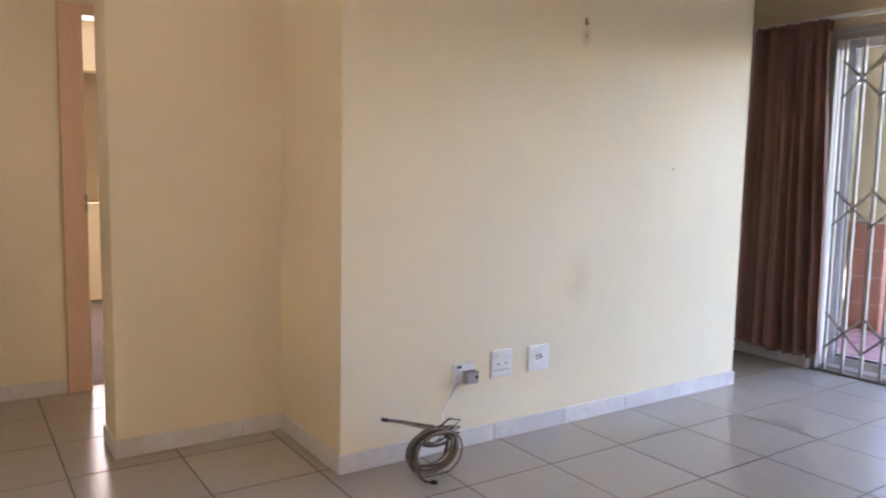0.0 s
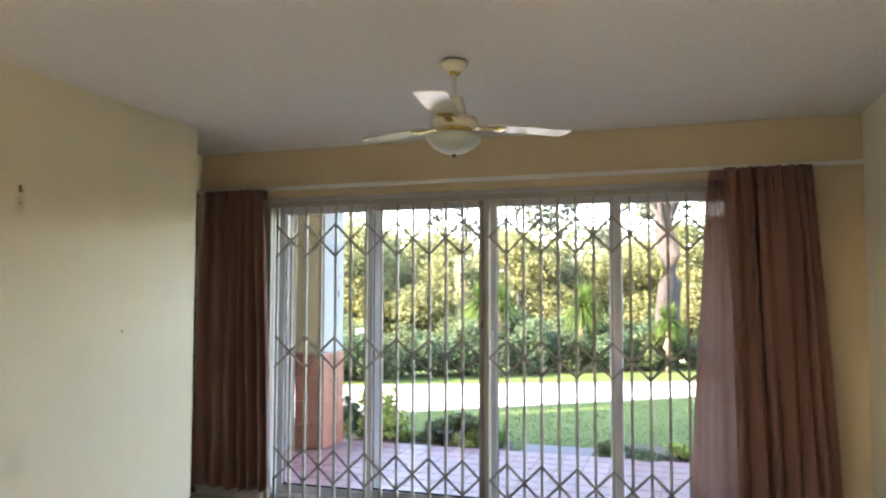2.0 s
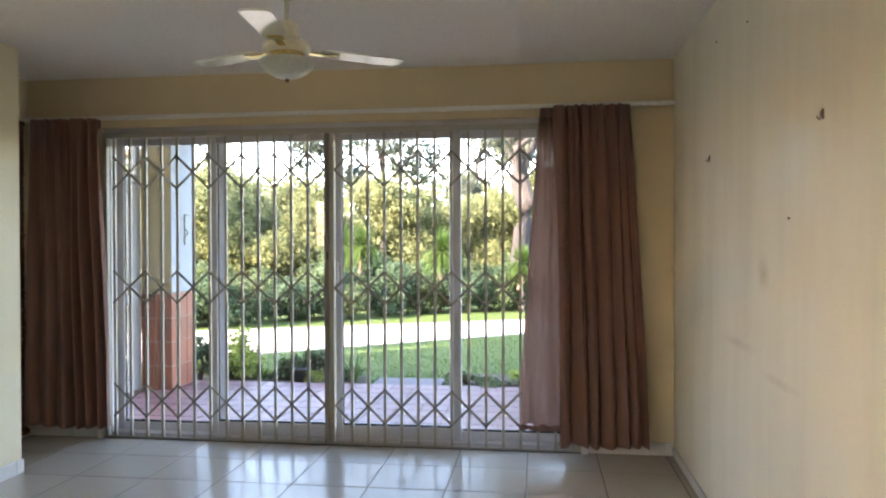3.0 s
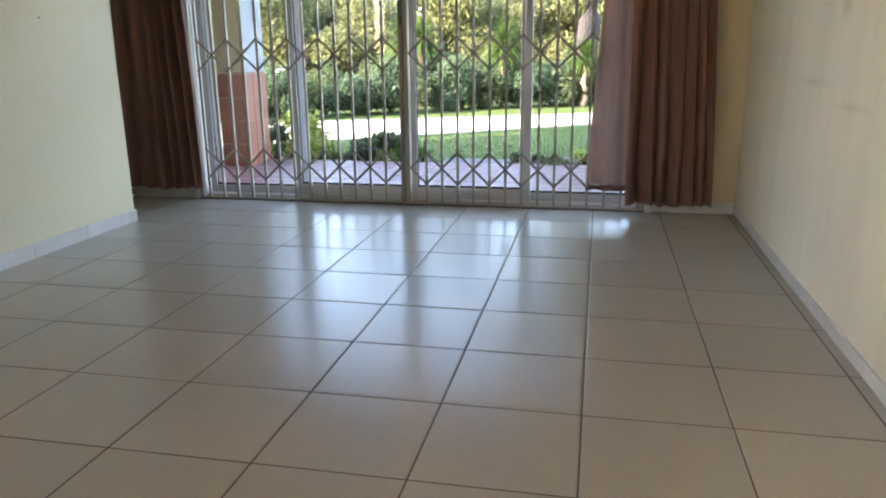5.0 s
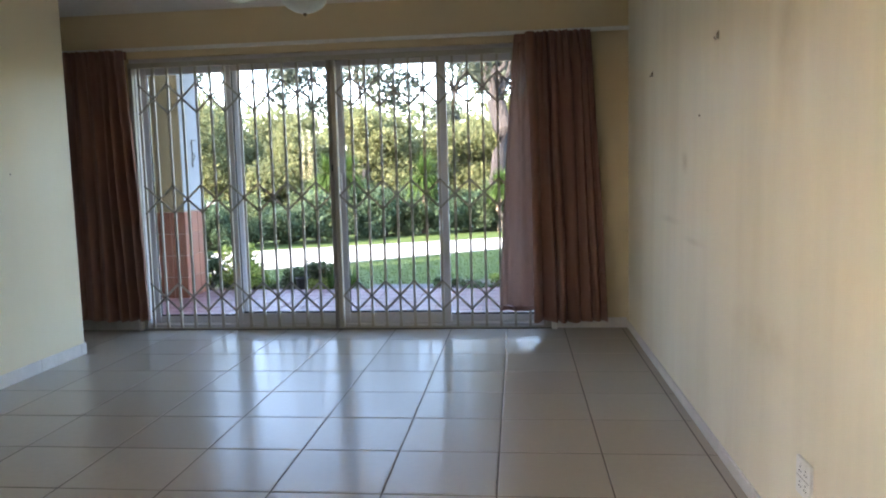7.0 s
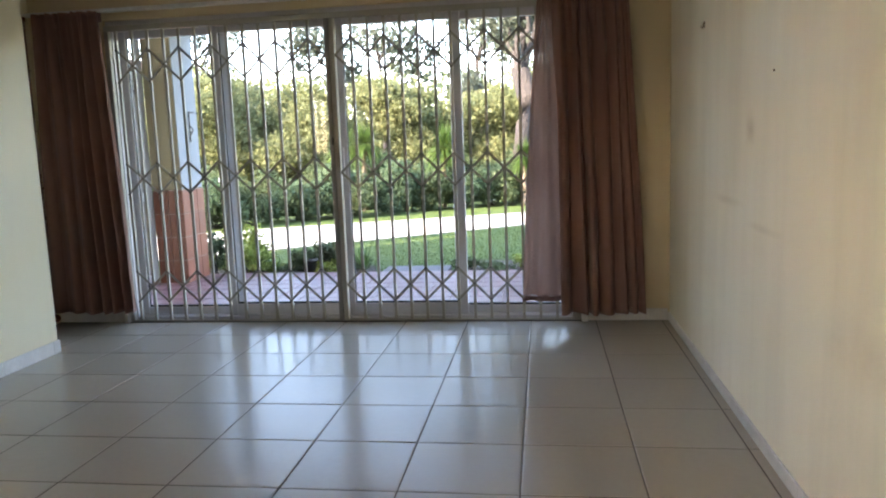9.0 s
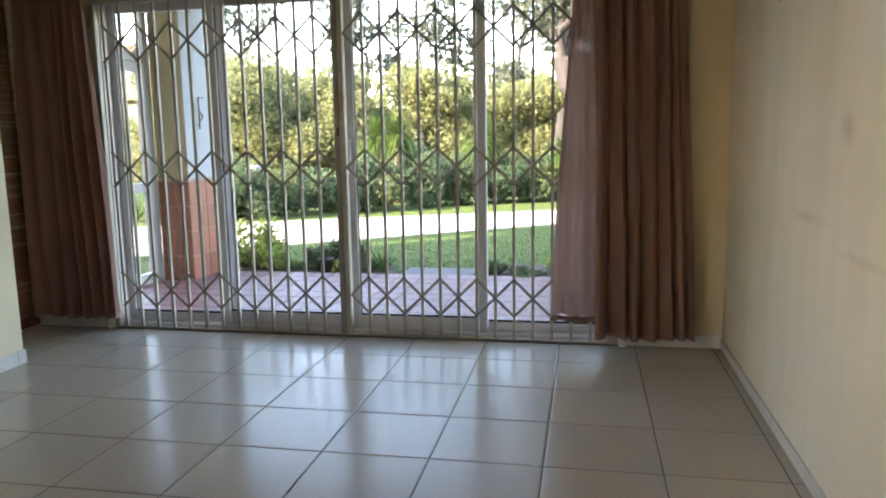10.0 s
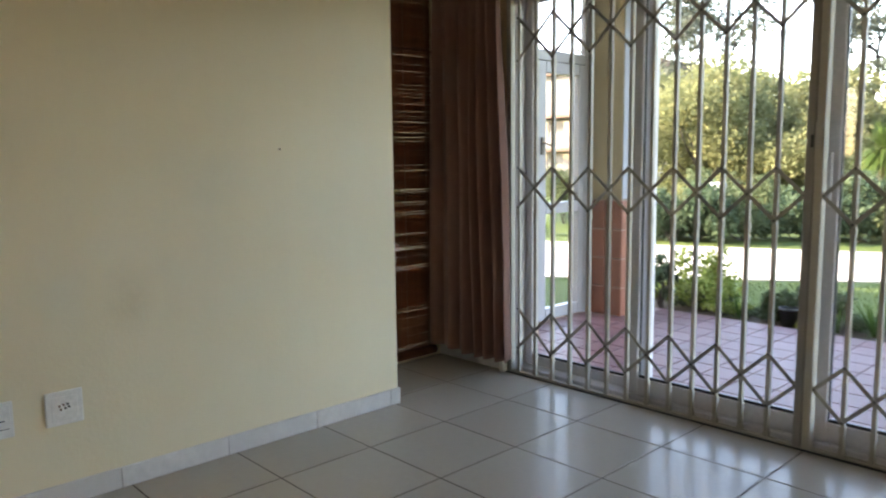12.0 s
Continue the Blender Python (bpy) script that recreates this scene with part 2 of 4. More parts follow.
def glass_material():
    m, nt, b = nodes_of("clear_pane_glass")
    tr = nt.nodes.new("ShaderNodeBsdfTransparent")
    tr.inputs[0].default_value = (0.94, 0.95, 0.95, 1)
    gl = nt.nodes.new("ShaderNodeBsdfGlossy")
    gl.inputs["Roughness"].default_value = 0.01
    fr = nt.nodes.new("ShaderNodeFresnel")
    fr.inputs[0].default_value = 1.45
    mx = nt.nodes.new("ShaderNodeMixShader")
    nt.links.new(fr.outputs[0], mx.inputs[0])
    nt.links.new(tr.outputs[0], mx.inputs[1])
    nt.links.new(gl.outputs[0], mx.inputs[2])
    nt.links.new(mx.outputs[0], nt.nodes["Material Output"].inputs[0])
    nt.nodes.remove(b)
    return m


M_glass = glass_material()


def cloth_material(name, c1, c2, thin, clear):
    m, nt, b = nodes_of(name)
    col = mixed(nt, c1, c2, noise_of(nt, 3, 4, stretch=(4, 4, 0.4)))
    weave = noise_of(nt, 260, 2, stretch=(1, 1, 0.35), lo=0.3, hi=0.7)
    col = mixed(nt, col, tuple(v * 0.8 for v in c1), weave)
    nt.links.new(col, b.inputs["Base Color"])
    b.inputs["Roughness"].default_value = 0.9
    b.inputs["Specular IOR Level"].default_value = 0.15
    b.inputs["Sheen Weight"].default_value = 0.25
    bumped(nt, b, weave, 0.15, 0.001)
    tl = nt.nodes.new("ShaderNodeBsdfTranslucent")
    nt.links.new(col, tl.inputs[0])
    tp = nt.nodes.new("ShaderNodeBsdfTransparent")
    tp.inputs[0].default_value = (0.95, 0.86, 0.82, 1)
    m1 = nt.nodes.new("ShaderNodeMixShader")
    m1.inputs[0].default_value = thin
    nt.links.new(b.outputs[0], m1.inputs[1])
    nt.links.new(tl.outputs[0], m1.inputs[2])
    m2 = nt.nodes.new("ShaderNodeMixShader")
    m2.inputs[0].default_value = clear
    nt.links.new(m1.outputs[0], m2.inputs[1])
    nt.links.new(tp.outputs[0], m2.inputs[2])
    nt.links.new(m2.outputs[0], nt.nodes["Material Output"].inputs[0])
    return m


M_curtain = cloth_material("mauve_brown_curtain_cloth", (0.37, 0.2, 0.155), (0.265, 0.13, 0.1), 0.28, 0.0)
M_curtain_thin = cloth_material("thin_mauve_curtain_cloth", (0.3, 0.175, 0.138), (0.245, 0.14, 0.108), 0.5, 0.006)
M_hem = cloth_material("mauve_curtain_hem", (0.32, 0.19, 0.16), (0.26, 0.15, 0.13), 0.2, 0.0)
M_reed = cloth_material("dark_bamboo_reed", (0.25, 0.1, 0.045), (0.125, 0.047, 0.024), 0.45, 0.0)


# ---- mesh helpers ----
def box(bm, x0, x1, y0, y1, z0, z1, bevel=0.0, seg=1):
    m = Matrix.LocRotScale(((x0 + x1) / 2, (y0 + y1) / 2, (z0 + z1) / 2), None, (x1 - x0, y1 - y0, z1 - z0))
    r = bmesh.ops.create_cube(bm, size=1, matrix=m)
    if bevel:
        edges = {e for v in r["verts"] for e in v.link_edges}
        bmesh.ops.bevel(bm, geom=list(edges), offset=bevel, segments=seg, affect="EDGES", profile=0.6)
    return bm


def boxed(x0, x1, y0, y1, z0, z1, bevel=0.0, seg=1):
    return box(bmesh.new(), x0, x1, y0, y1, z0, z1, bevel, seg)


def rod(bm, p0, p1, r0, r1=None, seg=8, caps=True):
    p0, p1 = Vector(p0), Vector(p1)
    d = p1 - p0
    m = Matrix.Translation((p0 + p1) / 2) @ d.to_track_quat("Z", "Y").to_matrix().to_4x4()
    bmesh.ops.create_cone(bm, cap_ends=caps, segments=seg, radius1=r0, radius2=r0 if r1 is None else r1, depth=d.length, matrix=m)
    return bm


def lathe(bm, profile, centre, seg=28):
    cx, cy = centre
    rings = []
    for r, z in profile:
        rings.append([bm.verts.new((cx + r * math.cos(a), cy + r * math.sin(a), z)) for a in (2 * math.pi * i / seg for i in range(seg))])
    for a, b in zip(rings, rings[1:]):
        for i in range(seg):
            bm.faces.new((a[i], a[(i + 1) % seg], b[(i + 1) % seg], b[i]))
    bm.faces.new(rings[0][::-1])
    bm.faces.new(rings[-1])
    bmesh.ops.recalc_face_normals(bm, faces=bm.faces)
    return bm


def tube(bm, points, r, seg=6, taper=1.0):
    rings = []
    n = len(points)
    for i, p in enumerate(points):
        p = Vector(p)
        d = (Vector(points[min(i + 1, n - 1)]) - Vector(points[max(i - 1, 0)])).normalized()
        q = d.to_track_quat("Z", "Y")
        rr = r * (1 + (taper - 1) * i / (n - 1))
        rings.append([bm.verts.new(p + q @ Vector((rr * math.cos(2 * math.pi * k / seg), rr * math.sin(2 * math.pi * k / seg), 0))) for k in range(seg)])
    for a, b in zip(rings, rings[1:]):
        for i in range(seg):
            bm.faces.new((a[i], a[(i + 1) % seg], b[(i + 1) % seg], b[i]))
    bm.faces.new(rings[0][::-1])
    bm.faces.new(rings[-1])
    return bm


def meshed(name, bm, material, smooth=False):
    me = bpy.data.meshes.new(name)
    bm.to_mesh(me)
    bm.free()
    if material:
        me.materials.append(material)
    if smooth:
        me.shade_smooth()
    return me


def thing(name, place, label, category, group="", kind=""):
    ob = new(name)
    ob.location = place
    ob.empty_display_size = 0.1
    return tagged(ob, label, category, group, kind)


def under(ob, parent):
    ob.parent = parent
    if not parent.parent:
        ob.matrix_parent_inverse = Matrix.Translation(-Vector(parent.location))
    return ob


def part(name, bm, material, parent, label="", smooth=False):
    """One mesh, given in world places, as a part of a thing or of a part."""
    ob = new(name, meshed(name, bm, material, smooth))
    under(ob, parent)
    return tagged(ob, label)


def structure(name, bm, material, label, category, smooth=False):
    return tagged(new(name, meshed(name, bm, material, smooth)), label, category, "", "structure")


def shape(name, verts, faces, material, smooth=False):
    me = bpy.data.meshes.new(name)
    me.from_pydata(verts, [], faces)
    me.materials.append(material)
    if smooth:
        me.shade_smooth()
    return me


# ---- the shell of the flat ----
XL, XR, H, TOP = -0.19, 3.75, 2.54, 2.7
YE, YS = -0.817, -3.42          # the ends of the long left wall
DX0, DX1, DZ = -0.17, 3.17, 2.19  # the sliding door's opening

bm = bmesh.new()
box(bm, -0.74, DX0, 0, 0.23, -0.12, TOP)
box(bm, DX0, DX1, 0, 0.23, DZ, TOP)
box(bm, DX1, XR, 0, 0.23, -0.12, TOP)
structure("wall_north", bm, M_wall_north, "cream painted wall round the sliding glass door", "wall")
bm = bmesh.new()
box(bm, XR, XR + 0.23, -8.2, 0.23, -0.12, TOP)
structure("wall_east", bm, M_wall_right, "cream painted wall with streaks and scuffs", "wall")
structure("wall_west", boxed(-1.01, XL, YS, YE, -0.12, TOP), M_wall_left, "thick cream painted wall with a grey smudge", "wall")
structure("wall_pier", boxed(-1.09, -0.83, -4.16, YS, -0.12, TOP), M_wall, "cream painted wall end beside the hallway", "wall")
bm = bmesh.new()
box(bm, -0.97, -0.74, YE, -0.7, -0.12, TOP)
box(bm, -0.97, -0.74, -0.7, -0.12, 2.15, TOP)
box(bm, -0.97, -0.74, -0.7, -0.12, -0.12, 0.06)
box(bm, -0.97, -0.74, -0.12, 0.23, -0.12, TOP)
structure("wall_nook", bm, M_wall, "cream painted nook wall with a tall opening", "wall")
bm = bmesh.new()
box(bm, -2.07, -1.95, -5.6, -4.21, -0.12, TOP)
box(bm, -2.07, -1.95, -4.21, -3.2, 2.09, TOP)
box(bm, -2.07, -1.95, -3.2, -1.4, -0.12, TOP)
structure("wall_hall", bm, M_wall, "cream painted hallway wall with a doorway", "wall")
structure("wall_hall_end", boxed(-5.2, -1.01, -1.4, -1.2, -0.12, TOP), M_wall, "plain cream end wall", "wall")
structure("wall_hall_south", boxed(-5.2, -0.83, -5.72, -5.6, -0.12, TOP), M_wall, "plain cream hallway wall", "wall")
# unseen wall; its opening is added to let fill light in from behind
bm = bmesh.new()
box(bm, -1.0, -0.83, -8.2, -8.05, -0.12, TOP)
box(bm, -1.0, -0.83, -8.05, -6.85, -0.12, 0.9)
box(bm, -1.0, -0.83, -8.05, -6.85, 2.12, TOP)
box(bm, -1.0, -0.83, -6.85, -5.72, -0.12, TOP)
structure("wall_south_west", bm, M_wall, "plain unseen cream wall with an opening added for fill light", "wall")
bm = boxed(-1.0, XR + 0.23, -8.4, -8.2, -0.12, TOP)
structure("wall_south", bm, M_wall, "plain cream back wall", "wall")
bm = bmesh.new()
box(bm, -5.2, -5.0, -5.6, -5.4, -0.12, TOP)
box(bm, -5.2, -5.0, -5.4, -3.4, -0.12, 0.9)
box(bm, -5.2, -5.0, -5.4, -3.4, 2.1, TOP)
box(bm, -5.2, -5.0, -3.4, -1.4, -0.12, TOP)
structure("wall_bedroom", bm, M_wall, "plain cream bedroom wall with a window opening", "wall")
bm = bmesh.new()
box(bm, -5.0, XR, -8.2, YS, H, TOP - 0.004)
box(bm, -0.74, XR, YS, -0.0, H, TOP - 0.004)
box(bm, -5.0, -1.01, YS, -1.4, H, TOP - 0.004)
structure("ceiling", bm, M_ceiling, "smooth white painted ceiling", "ceiling")
# the storeys above and the wings beside, plain; the left wing is unseen, added to shape the sun
bm = bmesh.new()
box(bm, -0.99, 8, -8.5, 0.23, TOP, 8.5)
box(bm, -7.4, -0.99, -8.5, -1.2, TOP, 8.5)
# added wing end: casts the lawn's shade edge, its slit passes a sun streak
box(bm, -8.67, -7.4, -8.5, -1.2, TOP, 5.0)
box(bm, -8.67, -8.14, -1.25, -1.2, 5.0, 8.5)
box(bm, -8.14, -7.74, -1.25, -1.2, 6.1, 8.5)
box(bm, -7.74, -7.4, -1.25, -1.2, 5.0, 8.5)
box(bm, 3.98, 8, -5.6, 0.23, -0.12, TOP)
box(bm, -8.67, -5.2, -8.5, -1.2, -0.12, TOP)
structure("storeys_and_shade_wing", bm, M_render, "plain cream rendered storeys with an added unseen wing that shades the lawn", "building")

structure("floor", boxed(-5.0, XR, -8.2, 0.0, -0.12, -0.0018), M_grout, "dark grout bed of the tiled floor", "floor")
structure("door_sill", boxed(DX0, DX1, 0.0, 0.23, -0.12, 0.004), M_concrete, "pale concrete threshold under the sliding door", "threshold")

# ---- outdoors: ground, patio, drive ----


def ground_z(x, y):
    """Level lawn; behind the hedge the ground falls to a lower lane."""
    d = min(1.0, max(0.0, (-0.6 * x + 0.8 * y - 8.88 - 0.6) / 2.0))
    return -0.12 - 0.95 * d * d * (3 - 2 * d)


gxs = [-400, -150, -70] + [-40 + 1.0 * i for i in range(81)] + [70, 150, 400]
gys = [0.23] + [1 + 0.75 * i for i in range(66)] + [70, 120, 220, 400, 800]
gv = [(x, y, ground_z(x, y)) for y in gys for x in gxs]
gw = len(gxs)
gf = [(j * gw + i, j * gw + i + 1, (j + 1) * gw + i + 1, (j + 1) * gw + i) for j in range(len(gys) - 1) for i in range(gw - 1)]
tagged(new("ground", shape("ground", gv, gf, M_lawn, True)), "mown green lawn reaching the trees", "lawn", "", "structure")
structure("ground_south", boxed(-400, 400, -400, 0.23, -0.62, -0.125), M_lawn, "mown green lawn around the house", "lawn")
structure("patio", boxed(-1.08, 6.0, 0.23, 2.47, -0.118, -0.066), M_joint, "mortar bed of the red tiled patio", "patio")


def strip(bm, a, b, c, d, z0, z1):
    low = [bm.verts.new((x, y, z0)) for x, y in (a, b, c, d)]
    top = [bm.verts.new((x, y, z1)) for x, y in (a, b, c, d)]
    bm.faces.new(top)
    bm.faces.new(low[::-1])
    for i in range(4):
        bm.faces.new((low[i], low[(i + 1) % 4], top[(i + 1) % 4], top[i]))
    bmesh.ops.recalc_face_normals(bm, faces=bm.faces)
    return bm


def on_line(p, way, s):
    return (p[0] + way[0] * s, p[1] + way[1] * s)


NEAR, FAR = ((-1.1, 4.42), (0.804, 0.595)), ((-2.3, 7.15), (0.915, 0.403))
structure("road", strip(bmesh.new(), on_line(*NEAR, -22), on_line(*NEAR, 12.2), on_line(*FAR, 12.4), on_line(*FAR, -22), -0.13, -0.105), M_concrete, "pale sunlit concrete driveway across the lawn", "driveway")
bm = bmesh.new()
strip(bm, (-1.3, 2.47), (1.15, 2.47), (1.0, 3.1), (-1.4, 3.3), -0.13, -0.1)
strip(bm, (1.95, 2.47), (5.8, 2.47), (5.8, 3.05), (2.0, 3.4), -0.13, -0.1)
structure("flower_bed", bm, M_soil, "dark soil bed along the patio edge", "flower bed")
structure("stepping_slab", boxed(1.18, 1.9, 2.49, 2.95, -0.13, -0.085, 0.008), M_slab, "grey concrete slab leading onto the lawn", "paving slab")


# ---- sliding door ----
door = thing("sliding_door", (1.5, 0.1, 0.004), "white aluminium four-panel sliding glass door", "sliding door", kind="structure")
fr = part("door_frame", boxed(DX0, DX0 + 0.045, 0.03, 0.16, 0.004, DZ), M_alu, door, "white aluminium jamb")
part("door_frame", boxed(DX1 - 0.045, DX1, 0.03, 0.16, 0.004, DZ), M_alu, door)
part("door_frame", boxed(DX0 + 0.045, DX1 - 0.045, 0.03, 0.16, DZ - 0.06, DZ), M_alu, door)
part("door_track", boxed(DX0 + 0.045, DX1 - 0.045, 0.03, 0.16, 0.004, 0.032, 0.004), M_alu, door)


def sheet(a, b):
    """An upright sheet of glass between two opposite corners."""
    bm = bmesh.new()
    bm.faces.new([bm.verts.new(p) for p in (a, (b[0], b[1], a[2]), b, (a[0], a[1], b[2]))])
    return bm


def sash(x0, x1, y, w0, w1, rail):
    s = thing("door_panel", (0, 0, 0), "", "")
    s.parent = door
    s.matrix_parent_inverse = Matrix.Translation(-Vector(door.location))
    z0, z1 = 0.033, DZ - 0.061
    bm = bmesh.new()
    box(bm, x0, x0 + w0, y - 0.02, y + 0.02, z0, z1, 0.004)
    box(bm, x1 - w1, x1, y - 0.02, y + 0.02, z0, z1, 0.004)
    box(bm, x0 + w0, x1 - w1, y - 0.018, y + 0.018, z0, z0 + rail, 0.003)
    box(bm, x0 + w0, x1 - w1, y - 0.018, y + 0.018, z1 - 0.055, z1, 0.003)
    ob = new("panel_frame", meshed("panel_frame", bm, M_alu))
    ob.parent = s
    p = new("pane", meshed("pane", sheet((x0 + w0 - 0.004, y, z0 + rail - 0.004), (x1 - w1 + 0.004, y, z1 - 0.051)), M_glass))
    p.parent = s
    p.visible_shadow = False
    bm = bmesh.new()
    g = 0.006
    for a in ((x0 + w0, x0 + w0 + g, z0 + rail, z1 - 0.055), (x1 - w1 - g, x1 - w1, z0 + rail, z1 - 0.055), (x0 + w0 + g, x1 - w1 - g, z0 + rail, z0 + rail + 0.014)):
        box(bm, a[0], a[1], y - 0.007, y + 0.007, a[2], a[3])
    k = new("gasket", meshed("gasket", bm, M_black))
    k.parent = s


sash(DX0 + 0.046, 0.69, 0.125, 0.05, 0.06, 0.055)
sash(0.60, 1.495, 0.075, 0.055, 0.05, 0.085)
sash(1.505, 2.375, 0.075, 0.05, 0.055, 0.085)
sash(2.29, DX1 - 0.046, 0.125, 0.06, 0.05, 0.055)
# Black strip laid where the gap before the sill lies in shade.
part("sill_gap_shade", boxed(DX0 + 0.01, DX1 - 0.01, -0.027, -0.0155, 0.0006, 0.005), M_black, door, "black strip drawn for the shaded gap along the sill")
lock = part("lock_handle", boxed(1.508, 1.532, 0.03, 0.054, 1.02, 1.24, 0.004), M_alu, door, "white moulded pull handle")

# ---- trellis security gate ----
gate = thing("security_gate", (1.5, 0.0, 0.0), "closed off-white folding steel trellis security gate", "security gate")
GY = 0.0
part("top_track", boxed(DX0 + 0.01, DX1 - 0.01, GY - 0.02, GY + 0.022, 2.112, 2.15, 0.003), M_gate, gate)
part("bottom_track", boxed(DX0 + 0.01, DX1 - 0.01, GY - 0.014, GY + 0.014, 0.005, 0.016, 0.002), M_gate, gate)
bm = boxed(1.452, 1.486, GY - 0.03, GY + 0.02, 0.012, 2.112, 0.004)
post = part("lock_post", bm, M_gate_dark, gate, "grey steel lock post")
part("lock_post", boxed(1.4885, 1.522, GY - 0.03, GY + 0.02, 0.012, 2.112, 0.004), M_gate, gate)
part("keyhole", boxed(1.470, 1.482, GY - 0.034, GY - 0.029, 1.26, 1.31, 0.001), M_black, post)
part("latch_plate", boxed(1.488, 1.512, GY - 0.036, GY - 0.0295, 1.2, 1.36, 0.002), M_gate, gate, "white steel latch plate")
part("wall_channel", boxed(DX0 + 0.012, DX0 + 0.045, GY - 0.02, GY + 0.02, 0.012, 2.112, 0.003), M_gate, gate)
part("wall_channel", boxed(DX1 - 0.045, DX1 - 0.012, GY - 0.02, GY + 0.02, 0.012, 2.112, 0.003), M_gate, gate)
part("end_stop", boxed(DX0 - 0.022, DX0 + 0.008, -0.05, -0.002, 0.0, 0.1, 0.004), M_plastic, gate)
part("end_stop", boxed(DX1 - 0.008, DX1 + 0.035, -0.05, -0.002, 0.0, 0.085, 0.004), M_plastic, gate)

ROWS = ((1.753, 1.98), (0.957, 1.176), (0.157, 0.383))


def shared(name, me, place, parent, label=""):
    ob = new(name, me)
    under(ob, parent)
    ob.location = Vector(place)
    return tagged(ob, label)


def u_bar():
    bm = bmesh.new()
    box(bm, -0.0085, 0.0085, -0.011, -0.008, 0.017, 2.111)
    box(bm, -0.0085, -0.006, -0.008, 0.008, 0.017, 2.111)
    box(bm, 0.006, 0.0085, -0.008, 0.008, 0.017, 2.111)
    for z0, z1 in ROWS:
        box(bm, -0.011, 0.011, -0.0125, 0.009, z0 - 0.045, z0 - 0.018)
    box(bm, -0.011, 0.011, -0.014, 0.012, 0.017, 0.034)
    return bm


def arm_mesh(dx, dz):
    bm = bmesh.new()
    L = math.hypot(dx, dz)
    box(bm, -L / 2 - 0.008, L / 2 + 0.008, -0.002, 0.002, -0.0085, 0.0085, 0.0015)
    bmesh.ops.rotate(bm, verts=bm.verts, cent=(0, 0, 0), matrix=Matrix.Rotation(-math.atan2(dz, dx), 3, "Y"))
    return bm


ME_BAR = meshed("bar", u_bar(), M_gate)
ME_RIVET = meshed("rivet", rod(bmesh.new(), (0, -0.021, 0), (0, -0.013, 0), 0.006, 0.0055, 8), M_rivet)


def gate_leaf(x_post, step, n):
    """Bars from the lock post outwards; arms cross every second bar."""
    xs = [x_post + step * k for k in range(n + 1)]
    for k in range(1, n + 1):
        shared("bar", ME_BAR, (xs[k], GY, 0), gate)
    arms = {}
    for z0, z1 in ROWS:
        zm, hz = (z0 + z1) / 2, (z1 - z0) / 2
        for k in range(n + 1):
            odd = k % 2 == 1
            for z in ((z0, z1) if odd else (zm,)):
                shared("rivet", ME_RIVET, (xs[k], GY, z), gate)
            if odd:
                for sgn in (1, -1):
                    span = 2 if k + 2 <= n else 1
                    if k + span > n:
                        continue
                    key = (round(step * span, 4), round(sgn * 2 * hz * span / 2, 4))
                    if key not in arms:
                        arms[key] = meshed("trellis_arm", arm_mesh(*key), M_gate_arm)
                    a = z0 if sgn > 0 else z1
                    shared("trellis_arm", arms[key], (xs[k] + key[0] / 2, GY - (0.0145 if sgn > 0 else 0.0185), a + key[1] / 2), gate)
            if k == 0:
                for sgn in (1, -1):
                    key = (round(step, 4), round(sgn * hz, 4))
                    if key not in arms:
                        arms[key] = meshed("trellis_arm", arm_mesh(*key), M_gate_arm)
                    shared("trellis_arm", arms[key], (xs[0] + step / 2, GY - (0.0145 if sgn > 0 else 0.0185), zm + sgn * hz / 2), gate)


gate_leaf(1.4505, -0.1175, 13)
gate_leaf(1.5235, 0.1135, 14)

# ---- curtain rail and curtains ----
rail = thing("curtain_rail", (1.5, -0.05, 2.24), "long white curtain rail under the ceiling", "curtain rail")
bm = bmesh.new()
box(bm, -0.735, XR - 0.002, -0.075, -0.035, 2.236, 2.262, 0.003)
part("track", bm, M_plastic, rail)
for x in (-0.6, 0.35, 1.3, 2.25, 3.2):
    part("bracket", boxed(x, x + 0.03, -0.036, 0.0, 2.238, 2.27, 0.002), M_plastic, rail)


